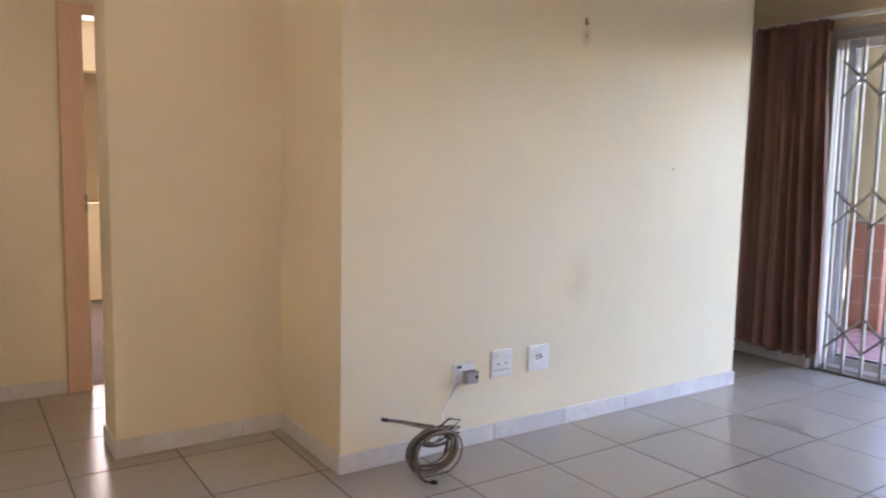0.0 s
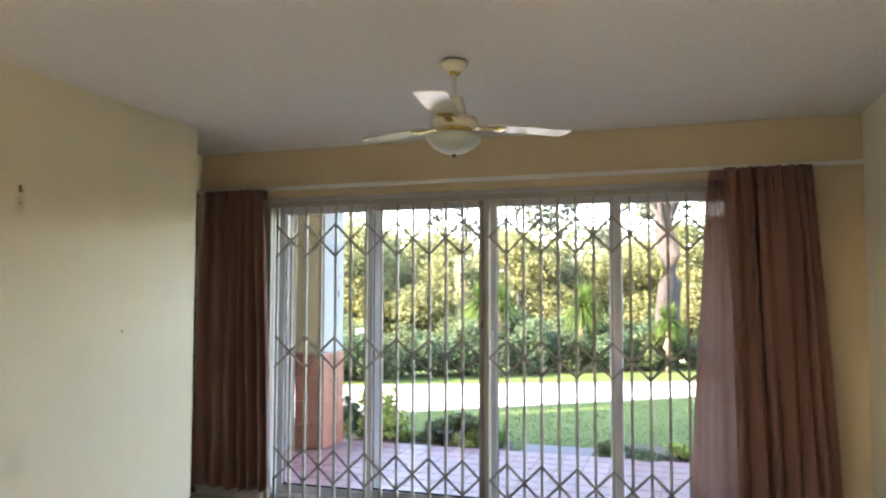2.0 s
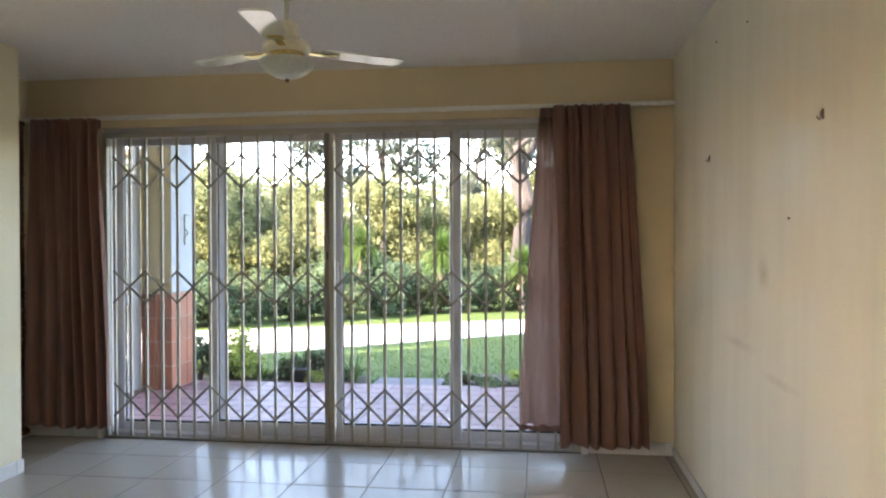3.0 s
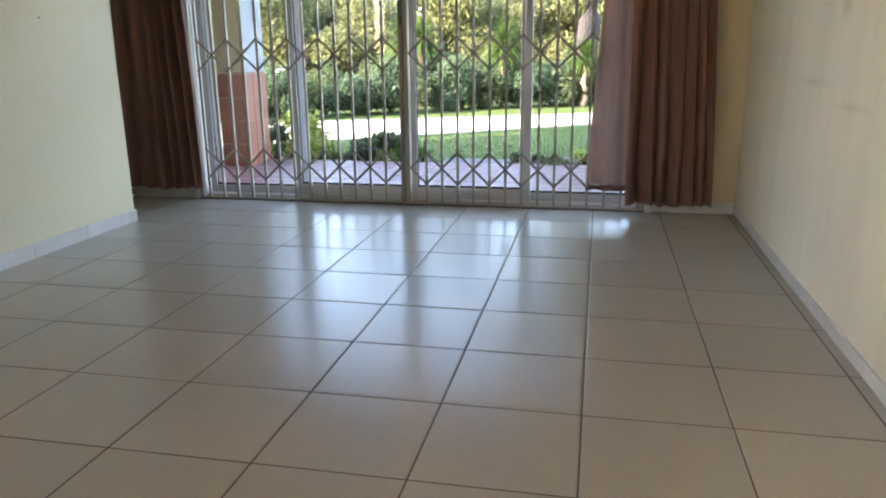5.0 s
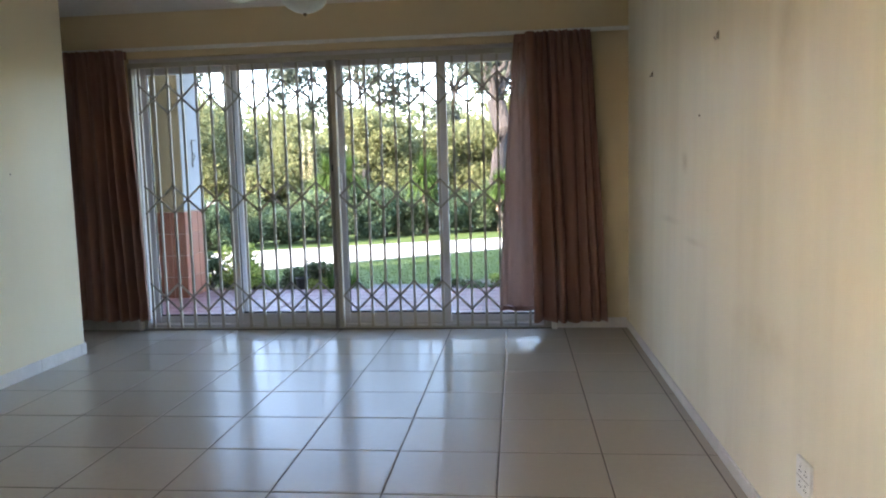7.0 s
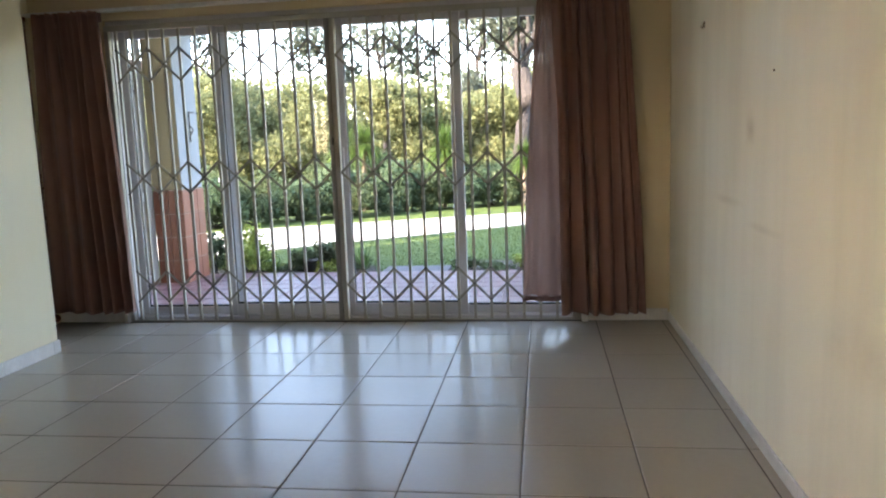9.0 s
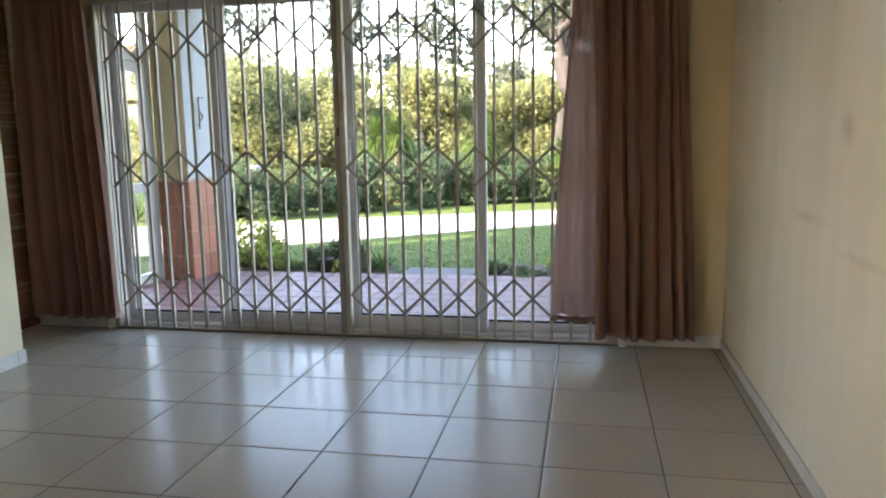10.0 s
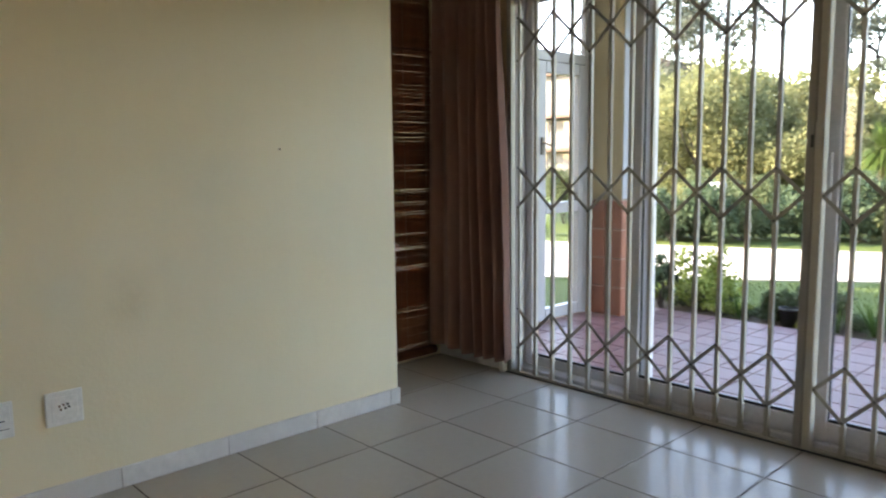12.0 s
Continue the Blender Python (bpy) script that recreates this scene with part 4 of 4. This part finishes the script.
def leaf_cloud(clumps, count, size, seed, flat=0.0, long=1.6):
    """Many small bent leaves, spread over the outer part of uneven clumps (x, y, z, rx, ry, rz)."""
    g = np.random.default_rng(seed)
    w = np.array([c[3] * c[4] + c[4] * c[5] + c[3] * c[5] for c in clumps])
    pick = g.choice(len(clumps), count, p=w / w.sum())
    c = np.array(clumps)[pick]
    d = g.normal(size=(count, 3))
    d /= np.linalg.norm(d, axis=1)[:, None]
    r = g.random(count) ** 0.45 * (0.85 + 0.3 * g.random(count))
    p = c[:, :3] + d * r[:, None] * c[:, 3:]
    n = d * 0.5 + g.normal(size=(count, 3)) * 0.7
    n[:, 2] += flat
    n /= np.linalg.norm(n, axis=1)[:, None]
    a = np.cross(n, g.normal(size=(count, 3)))
    a /= np.linalg.norm(a, axis=1)[:, None]
    b = np.cross(n, a)
    s = size * (0.6 + 0.8 * g.random(count))[:, None]
    v = np.stack([p - a * s * long / 2, p + b * s * 0.4 + n * s * 0.12, p + a * s * long / 2, p - b * s * 0.4 + n * s * 0.12], 1).reshape(-1, 3)
    f = np.arange(count * 4).reshape(-1, 4)
    return v, f


def cloud_mesh(name, clumps, count, size, seed, material, flat=0.0, long=1.6):
    v, f = leaf_cloud(clumps, count, size, seed, flat, long)
    me = bpy.data.meshes.new(name)
    me.from_pydata(v.tolist(), [], f.tolist())
    me.materials.append(material)
    return me


def limb_path(p, q, rnd, sag=0.15, n=6):
    p, q = Vector(p), Vector(q)
    return [p.lerp(q, i / n) + Vector((rnd.uniform(-1, 1), rnd.uniform(-1, 1), rnd.uniform(-0.5, 0.5))) * sag * math.sin(math.pi * i / n) for i in range(n + 1)]


def tree(x, y, height, spread, low, trunk_r, seed, material, label, count, size=0.12, clumps_n=14, bark=None):
    rnd = random.Random(seed)
    base = ground_z(x, y)
    t = thing("tree", (x, y, base), label, "tree", "garden trees")
    height += GZ - base
    GZ0 = base
    bm = bmesh.new()
    fork = (x + rnd.uniform(-0.2, 0.2), y + rnd.uniform(-0.2, 0.2), GZ0 + low + 0.25 * (height - low))
    tube(bm, limb_path((x, y, GZ0 - 0.1), fork, rnd, 0.12, 8), trunk_r, 9, 0.6)
    clumps = []
    for i in range(clumps_n):
        a = rnd.uniform(0, 6.28)
        v = rnd.random()
        rr = spread * (0.25 + 0.6 * rnd.random()) * math.sin(math.pi * (0.2 + 0.7 * v))
        c = (x + rr * math.cos(a), y + rr * math.sin(a), GZ0 + low + (height - low) * (0.12 + 0.78 * v))
        s = spread * rnd.uniform(0.22, 0.42)
        clumps.append((*c, s, s, s * rnd.uniform(0.55, 0.85)))
        if i % 2 == 0:
            tube(bm, limb_path(fork if v > 0.3 else (x, y, GZ0 + low * 0.9), c, rnd, 0.18), trunk_r * 0.34, 6, 0.25)
    part("trunk", bm, bark or M_bark, t, smooth=True)
    cr = new("crown", cloud_mesh("crown", clumps, count, size, seed, material))
    under(cr, t)
    return t


# the row of trees behind the drive, and the tall old tree
tree(-6.4, 14.6, 3.4, 2.6, 0.4, 0.12, 21, M_leaf_gold, "broad yellow-green tree behind the hedge", 30000, 0.08, 22)
tree(-3.9, 15.4, 3.3, 2.3, 0.4, 0.12, 22, M_leaf_gold, "rounded yellow-green tree behind the hedge", 26000, 0.08, 20)
tree(-7.6, 19.5, 3.9, 2.8, 0.4, 0.14, 23, M_leaf_gold, "leafy yellow-green tree beyond the driveway", 26000, 0.085, 20)
tree(-9.4, 16.6, 3.5, 2.5, 0.4, 0.13, 34, M_leaf_gold, "low spreading yellow-green tree beyond the driveway", 22000, 0.085, 20)
tree(-1.5, 16.4, 3.5, 2.4, 0.5, 0.12, 24, M_leaf_gold, "yellowish sunlit tree beyond the palms", 26000, 0.08, 20)
tree(0.9, 17.4, 3.8, 2.5, 0.5, 0.13, 25, M_leaf_gold, "tall yellowish sunlit tree beyond the palms", 26000, 0.08, 20)
tree(3.4, 17.2, 4.0, 2.6, 0.5, 0.14, 26, M_leaf_gold, "broad sunlit tree behind the old trunk", 26000, 0.08, 20)
tree(6.4, 16.5, 4.3, 2.8, 0.5, 0.14, 27, M_leaf_green, "broad green tree at the garden edge", 18000, 0.085, 18)
tree(-19.5, 16.0, 6.2, 3.0, 0.8, 0.16, 28, M_leaf_green, "tall green tree at the garden edge", 20400, 0.085)
tree(-24.5, 19.0, 7.0, 3.4, 1.0, 0.18, 29, M_leaf_green, "tall green tree far across the garden", 6000, 0.16)
tree(10.5, 16.0, 6.5, 3.0, 0.8, 0.16, 30, M_leaf_green, "tall green tree far across the garden", 6000, 0.16)
tree(-2.6, 21.5, 8.5, 2.6, 4.0, 0.14, 31, M_leaf_grey, "thin high pine with sparse grey-green needles", 2600, 0.13, 16)
tree(0.9, 21.0, 9.0, 2.6, 3.6, 0.14, 32, M_leaf_grey, "thin high pine with sparse grey-green needles", 3200, 0.13, 16)
tree(-9.2, 20.5, 8.6, 2.5, 3.2, 0.13, 35, M_leaf_grey, "thin high pine with drooping grey-green boughs", 4200, 0.11, 18)
tree(-12.5, 22.0, 9.2, 2.6, 3.6, 0.14, 36, M_leaf_grey, "thin high pine with drooping grey-green boughs", 3800, 0.11, 18)
tree(-5.2, 23.0, 9.0, 2.4, 3.8, 0.14, 37, M_leaf_grey, "thin high pine with sparse grey-green needles", 3000, 0.12, 16)
tree(2.45, 12.6, 10.5, 3.2, 3.2, 0.3, 33, M_leaf_grey, "big old tree with a thick grey-brown trunk", 8000, 0.13, 18)

# woods far behind
rnd = random.Random(40)
clumps = []
for i in range(70):
    x = -18 + i * 0.9 + rnd.uniform(-1, 1)
    y = 34 + rnd.uniform(-3, 6)
    hgt = rnd.uniform(4.6, 6.4)
    clumps.append((x, y, -1.07 + hgt * 0.5, 2.2, 2.0, hgt * 0.55))
w = new("far_woods", cloud_mesh("far_woods", clumps, 60000, 0.24, 41, M_leaf_gold))
tagged(w, "distant yellow-green woods behind the garden", "woods", "", "stuff")


def bush(x, y, r, hgt, seed, material, label, count, size=0.055, category="bush"):
    rnd = random.Random(seed)
    g0 = ground_z(x, y)
    t = thing("bush", (x, y, g0), label, category, "hedge bushes" if "hedge" in label else "")
    bm = bmesh.new()
    clumps = []
    for i in range(9):
        a, v = rnd.uniform(0, 6.28), rnd.random()
        rr = r * rnd.uniform(0.15, 0.75)
        c = (x + rr * math.cos(a), y + rr * math.sin(a), g0 + hgt * (0.25 + 0.6 * v))
        s = r * rnd.uniform(0.3, 0.5)
        clumps.append((*c, s, s, min(s, hgt * 0.3)))
        tube(bm, limb_path((x, y, g0 - 0.03), c, rnd, 0.05, 4), 0.012, 5, 0.4)
    part("stems", bm, M_bark, t)
    cr = new("foliage", cloud_mesh("foliage", clumps, count, size, seed, material))
    under(cr, t)
    return t


rnd = random.Random(50)
for i in range(17):
    s = -1.9 + i * 0.62
    p = on_line((-2.4, 8.35), (0.82, 0.57), s)
    hgt = rnd.uniform(0.6, 1.05)
    bush(p[0] + rnd.uniform(-0.2, 0.2), p[1] + rnd.uniform(-0.3, 0.5), rnd.uniform(0.6, 0.8), hgt, 60 + i, M_leaf_dark if i % 3 else M_leaf_green, "dense dark green shrub in the hedge", 4200, 0.055)
for i in range(9):
    s = -1.0 + i * 1.15
    p = on_line((-3.6, 11.6), (0.80, 0.60), s)
    bush(p[0], p[1], 0.95, rnd.uniform(1.05, 1.5) - ground_z(p[0], p[1]) + GZ, 90 + i, M_leaf_dark if i % 2 else M_leaf_green, "tall green shrub behind the hedge", 4600, 0.065)
bush(-0.36, 2.85, 0.38, 0.6, 120, M_leaf_bush, "lime green shrub beside the patio pillar", 1500, 0.036)
bush(0.2, 2.85, 0.2, 0.3, 121, M_leaf_green, "low leafy plant in the flower bed", 900, 0.034)
bush(0.55, 2.95, 0.2, 0.34, 122, M_leaf_green, "leafy plant beside the black pot", 1100, 0.036)
bush(-0.72, 2.66, 0.16, 0.55, 123, M_leaf_dark, "dark green plant against the pillar base", 600, 0.036)
bush(2.1, 2.75, 0.2, 0.14, 126, M_leaf_green, "low ground cover in the flower bed", 600, 0.028)
bush(-12.9, 17.2, 1.5, 1.75, 127, M_leaf_green, "leafy shrub before the far apartments", 4200, 0.07)
rnd = random.Random(55)
for i in range(15):
    x = (-0.95 + 0.26 * i) if i < 8 else (2.35 + 0.4 * (i - 8))
    bush(x + rnd.uniform(-0.06, 0.06), rnd.uniform(2.66, 3.05), rnd.uniform(0.17, 0.3), rnd.uniform(0.09, 0.17), 160 + i, M_leaf_green if i % 3 else M_leaf_bush, "low ground cover on the dark bed soil", 650, 0.026)


def strap_leaves(centre, count, length, width, seed, up=0.35, droop=0.9):
    """Long bent leaves that spring from one point."""
    rnd = random.Random(seed)
    verts, faces = [], []
    for _ in range(count):
        a, e = rnd.uniform(0, 6.28), rnd.uniform(up, 1.35)
        L, wd = length * rnd.uniform(0.7, 1.1), width * rnd.uniform(0.7, 1.2)
        side = Vector((-math.sin(a), math.cos(a), 0))
        base = len(verts)
        n = 5
        for i in range(n + 1):
            s = i / n
            out = L * s * math.cos(e)
            zz = L * s * math.sin(e) - droop * L * 0.45 * s * s * math.cos(e)
            c = Vector(centre) + Vector((out * math.cos(a), out * math.sin(a), zz))
            w2 = wd * (0.5 + 1.0 * s if s < 0.4 else 0.9 * (1 - s) / 0.6 + 0.03)
            verts += [tuple(c - side * w2 / 2), tuple(c + side * w2 / 2)]
        for i in range(n):
            q = base + 2 * i
            faces.append((q, q + 1, q + 3, q + 2))
    return verts, faces


def palm(x, y, hgt, length, seed, label):
    t = thing("palm", (x, y, GZ), label, "palm", "cordyline palms")
    rnd = random.Random(seed)
    part("trunk", tube(bmesh.new(), limb_path((x, y, GZ - 0.05), (x + 0.05, y, GZ + hgt), rnd, 0.04, 8), 0.075, 9, 0.75), M_bark_pale, t, smooth=True)
    cr = new("crown", shape("crown", *strap_leaves((x + 0.05, y, GZ + hgt), 430, length, 0.038, seed, -0.75, 1.1), M_leaf_strap))
    under(cr, t)


palm(-1.5, 11.1, 1.4, 0.62, 130, "cordyline palm with spiky green leaves")
palm(-1.0, 10.9, 1.45, 0.6, 133, "cordyline palm with spiky green leaves behind the hedge")
palm(0.76, 11.0, 1.32, 0.68, 131, "cordyline palm with a pale trunk and spiky leaves")
palm(2.48, 11.1, 1.05, 0.5, 132, "short cordyline palm beside the old trunk")


def clump(x, y, count, length, width, seed, label):
    t = thing("strap_plant", (x, y, ground_z(x, y) + 0.01), label, "plant", "strap-leaved plants")
    cr = new("leaves", shape("leaves", *strap_leaves((x, y, GZ + 0.01), count, length, width, seed, 0.5, 1.1), M_leaf_strap))
    under(cr, t)


clump(0.95, 2.75, 34, 0.42, 0.02, 140, "tufted strap-leaved plant in the flower bed")
clump(0.72, 2.7, 22, 0.34, 0.018, 141, "tufted strap-leaved plant in the flower bed")
clump(-0.05, 2.72, 20, 0.3, 0.018, 142, "tufted strap-leaved plant in the flower bed")
clump(2.05, 2.66, 16, 0.22, 0.016, 143, "small tufted plant at the patio edge")
for i in range(8):
    p = on_line((-3.4, 8.6), (0.82, 0.57), -3.2 + i * 0.75)
    clump(p[0], p[1] - 0.35, 40, 0.75, 0.035, 150 + i, "tall strap-leaved plant in front of the hedge")

pot = thing("plant_pot", (0.37, 2.69, GZ + 0.02), "black plastic plant pot in the flower bed", "plant pot")
part("pot_body", lathe(bmesh.new(), [(0.058, GZ + 0.0), (0.075, GZ + 0.145), (0.082, GZ + 0.147), (0.082, GZ + 0.165), (0.072, GZ + 0.165), (0.07, GZ + 0.14)], (0.37, 2.69), 20), M_black, pot, smooth=True)
part("pot_soil", lathe(bmesh.new(), [(0.068, GZ + 0.138), (0.068, GZ + 0.144)], (0.37, 2.69), 20), M_soil, pot)

# lawn blades near the house
g = np.random.default_rng(7)
n = 26000
px, py = g.uniform(-2.5, 5.0, n), 2.5 + 6.0 * g.random(n) ** 1.5
keep = ~((py < 3.2) & ((px < 1.1) | (px > 1.98))) & ~((px > 1.15) & (px < 1.93) & (py < 2.98))
keep &= (py - 4.42) < (px + 1.1) * 0.74 - 0.1
px, py = px[keep], py[keep]
n = len(px)
a = g.uniform(0, 6.28, n)
hh = g.uniform(0.015, 0.045, n)
lean = g.normal(0, 0.012, (n, 2))
v = np.zeros((n, 3, 3))
v[:, 0] = np.stack([px - 0.004 * np.cos(a), py - 0.004 * np.sin(a), np.full(n, GZ - 0.002)], 1)
v[:, 1] = np.stack([px + 0.004 * np.cos(a), py + 0.004 * np.sin(a), np.full(n, GZ - 0.002)], 1)
v[:, 2] = np.stack([px + lean[:, 0], py + lean[:, 1], GZ + hh], 1)
me = bpy.data.meshes.new("grass")
me.from_pydata(v.reshape(-1, 3).tolist(), [], np.arange(n * 3).reshape(-1, 3).tolist())
me.materials.append(M_grass)
tagged(new("grass", me), "short green grass blades of the lawn", "grass", "", "stuff")

# ---- parked car behind the hedge ----
CZ = ground_z(1.2, 15.8)
car = thing("car", (1.2, 15.8, CZ), "white parked car half hidden behind the hedge", "car")
bm = bmesh.new()
outline = [(-1.95, 0.3), (-2.0, 0.62), (-1.85, 0.8), (-1.1, 0.93), (-0.55, 1.38), (0.55, 1.43), (1.25, 1.05), (1.9, 0.95), (1.98, 0.6), (1.95, 0.3)]
left = [bm.verts.new((1.2 + x, 15.8 - 0.8 + (0.12 if z > 1.0 else 0), CZ + z)) for x, z in outline]
right = [bm.verts.new((1.2 + x, 15.8 + 0.8 - (0.12 if z > 1.0 else 0), CZ + z)) for x, z in outline]
bm.faces.new(left)
bm.faces.new(right[::-1])
for i in range(len(outline)):
    j2 = (i + 1) % len(outline)
    bm.faces.new((left[i], right[i], right[j2], left[j2]))
bmesh.ops.recalc_face_normals(bm, faces=bm.faces)
bmesh.ops.bevel(bm, geom=bm.edges[:], offset=0.05, segments=2, affect="EDGES")
part("body", bm, M_car, car)
for x0, x1 in ((-0.75, -0.1), (-0.02, 0.75)):
    part("side_window", strip(bmesh.new(), (1.2 + x0, 15.8 - 0.79), (1.2 + x1, 15.8 - 0.79), (1.2 + x1, 15.8 - 0.74), (1.2 + x0, 15.8 - 0.74), CZ + 1.0, CZ + 1.3), M_dark_glass, car)
for x in (-1.25, 1.25):
    for y in (-0.74, 0.74):
        wheel = part("wheel", rod(bmesh.new(), (1.2 + x, 15.8 + y - 0.1, CZ + 0.31), (1.2 + x, 15.8 + y + 0.1, CZ + 0.31), 0.31, 0.31, 20), M_tyre, car)
        part("rim", rod(bmesh.new(), (1.2 + x, 15.8 + y - 0.108, CZ + 0.31), (1.2 + x, 15.8 + y + 0.108, CZ + 0.31), 0.19, 0.19, 16), M_steel, wheel)

# ---- gate post and far apartment block ----
gp = thing("fence_post", (-3.36, 9.0, GZ), "dark grey garden post with a white cap", "post")
part("shaft", boxed(-3.46, -3.26, 8.9, 9.1, GZ - 0.02, GZ + 0.74, 0.01), M_gate_dark, gp)
part("cap", boxed(-3.47, -3.25, 8.89, 9.11, GZ + 0.741, GZ + 0.88, 0.01), M_render_bluish, gp, "white cap")

BX, BY, BZ = -49.0, 56.0, ground_z(-49, 56)
apt = thing("apartment_building", (BX, BY, BZ), "distant white apartment building with balconies", "building")
part("wall", boxed(BX - 22, BX + 16, BY, BY + 10, BZ, BZ + 10.2), M_facade, apt)
part("roof", boxed(BX - 22.5, BX + 16.5, BY - 0.6, BY + 10.6, BZ + 10.21, BZ + 10.8), M_facade_brown, apt)
for fl in range(3):
    for k in range(8):
        x = BX - 20 + k * 4.4
        z0 = BZ + 0.9 + fl * 3.2
        wnd = part("window", boxed(x, x + 2.6, BY - 0.05, BY + 0.05, z0, z0 + 1.7), M_facade, apt)
        part("pane", boxed(x + 0.1, x + 2.5, BY - 0.07, BY - 0.051, z0 + 0.1, z0 + 1.6), M_dark_glass, wnd)
    if fl:
        part("balcony", boxed(BX - 21, BX + 15, BY - 1.5, BY - 0.01, BZ + fl * 3.2 - 0.4, BZ + fl * 3.2 - 0.1), M_facade_brown, apt)
        part("balcony_rail", boxed(BX - 21, BX + 15, BY - 1.5, BY - 1.4, BZ + fl * 3.2 - 0.099, BZ + fl * 3.2 + 0.7), M_facade, apt)

# ---- tiles: skirting, pillar base, patio, floor ----
P = 0.441


EASED = ((0, 1), (0.3, 0.3), (1, 0))
PILLOW = ((0, 1), (1.0, 0.4), (3.0, 0.09), (6.0, 0))


def tile_mesh(name, w, d, h, bevel, material, rim=EASED, side=None):
    """A slab with its top at z = 0, its corner at the origin and eased top edges."""
    ring = lambda i, z: [(i, i, z), (w - i, i, z), (w - i, d - i, z), (i, d - i, z)]
    rings = [(0, -h)] + [(bevel * i, -bevel * z) for i, z in rim]
    verts = [v for i, z in rings for v in ring(i, z)]
    n = 4 * len(rings)
    faces = [(n - 4, n - 3, n - 2, n - 1)]
    for q in range(len(rings) - 1):
        for i in range(4):
            j = (i + 1) % 4
            faces.append((q * 4 + i, q * 4 + j, (q + 1) * 4 + j, (q + 1) * 4 + i))
    me = bpy.data.meshes.new(name)
    me.from_pydata(verts, [], faces)
    me.materials.append(material)
    if side:
        me.materials.append(side)
        for f in range(1, 5):
            me.polygons[f].material_index = 1
    return me


made = {}


def laid(name, x0, x1, y0, y1, z, h, bevel, material, parent, tilt=0.0, rnd=None, rim=EASED, side=None):
    key = (name, round(x1 - x0, 4), round(y1 - y0, 4))
    if key not in made:
        made[key] = tile_mesh(name, x1 - x0, y1 - y0, h, bevel, material, rim, side)
    ob = new(name, made[key])
    ob.parent = parent
    if not parent.parent and parent.type == "EMPTY":
        ob.matrix_parent_inverse = Matrix.Translation(-Vector(parent.location))
    ob.location = (x0, y0, z)
    if rnd:
        ob.rotation_euler = (rnd.gauss(0, tilt), rnd.gauss(0, tilt), 0)
    return ob


floor_ob = bpy.data.objects["floor"]
patio_ob = bpy.data.objects["patio"]

skirts = thing("baseboard", (0, 0, 0), "pale marbled tile skirting along the walls", "baseboard", kind="structure")
SH, ST = 0.081, 0.011


def skirt(axis, face, a, b, side, start, high=SH):
    """Skirting tiles along a wall face: axis is the one it runs along, side the way that it faces."""
    cuts = [a]
    k = start
    while k < b - 0.02:
        if k > a + 0.02:
            cuts.append(k)
        k += P
    cuts.append(b)
    for c0, c1 in zip(cuts, cuts[1:]):
        lo, hi = sorted((face + side * 0.0005, face + side * ST))
        if axis == "y":
            bm = boxed(lo, hi, c0 + 0.0012, c1 - 0.0012, 0.0005, high, 0.002)
        else:
            bm = boxed(c0 + 0.0012, c1 - 0.0012, lo, hi, 0.0005, high, 0.002)
        part("skirting_tile", bm, M_skirt, skirts)


skirt("y", XL, YS - ST, YE + ST, 1, -1.312 - 6 * P)
skirt("x", YE, -0.73, XL, 1, -0.5)
skirt("y", XR, -8.19, -0.001, -1, -2.597 - 13 * P, 0.057)
skirt("x", 0.0, -0.735, DX0 - 0.024, -1, -0.4)
skirt("x", 0.0, DX1 + 0.037, XR - ST - 0.001, -1, 3.25)
skirt("x", YS, -0.818, XL, -1, -0.4)
skirt("y", -0.83, -4.16 - ST, YS - ST - 0.001, 1, -4.06)
skirt("x", -4.16, -1.09, -0.83, -1, -3)
skirt("y", -1.95, -5.6, -4.215, 1, -4.5)

rnd = random.Random(77)
gx0, gy0 = 2.377 - 10 * P, -2.597 - 13 * P
for i in range(14):
    for j in range(20):
        x0, y0 = gx0 + i * P + 0.0027, gy0 + j * P + 0.0027
        x1, y1 = x0 + P - 0.0054, y0 + P - 0.0054
        x1, y1, y0 = min(x1, XR + 0.005), min(y1, -0.001), max(y0, -8.19)
        if x1 - x0 < 0.02 or y1 - y0 < 0.02:
            continue
        if x1 < -0.84 and (y1 < -5.75):
            continue
        if x0 > -1.0 and x1 < XL - 0.01 and y0 > YS and y1 < YE:
            continue
        laid("tile", x0, x1, y0, y1, 0.0, 0.0035, 0.0014, M_tile, floor_ob, 0.0005, rnd, PILLOW, M_grout)

PP = 0.222
for i in range(27):
    for j in range(10):
        x0, y0 = -0.99 + i * PP, 0.235 + j * PP
        if x0 > 4.9:
            continue
        laid("tile", x0, x0 + PP - 0.007, y0, min(y0 + PP - 0.007, 2.468), -0.06 + 0.0, 0.0055, 0.003, M_patio, patio_ob, 0.001, rnd)

for row in range(4):
    z0 = -0.062 + row * 0.236
    for k in range(2):
        a = PX0 + 0.008 + k * 0.158
        part("facing_tile", boxed(a, a + 0.152, PY0 - 0.016, PY0 - 0.0065, z0, z0 + 0.228, 0.003), M_terracotta, pil)
    for k in range(3):
        a = PY0 - 0.014 + k * 0.158
        part("facing_tile", boxed(PX1 + 0.0045, PX1 + 0.014, a, a + 0.152, z0, z0 + 0.228, 0.003), M_terracotta, pil)
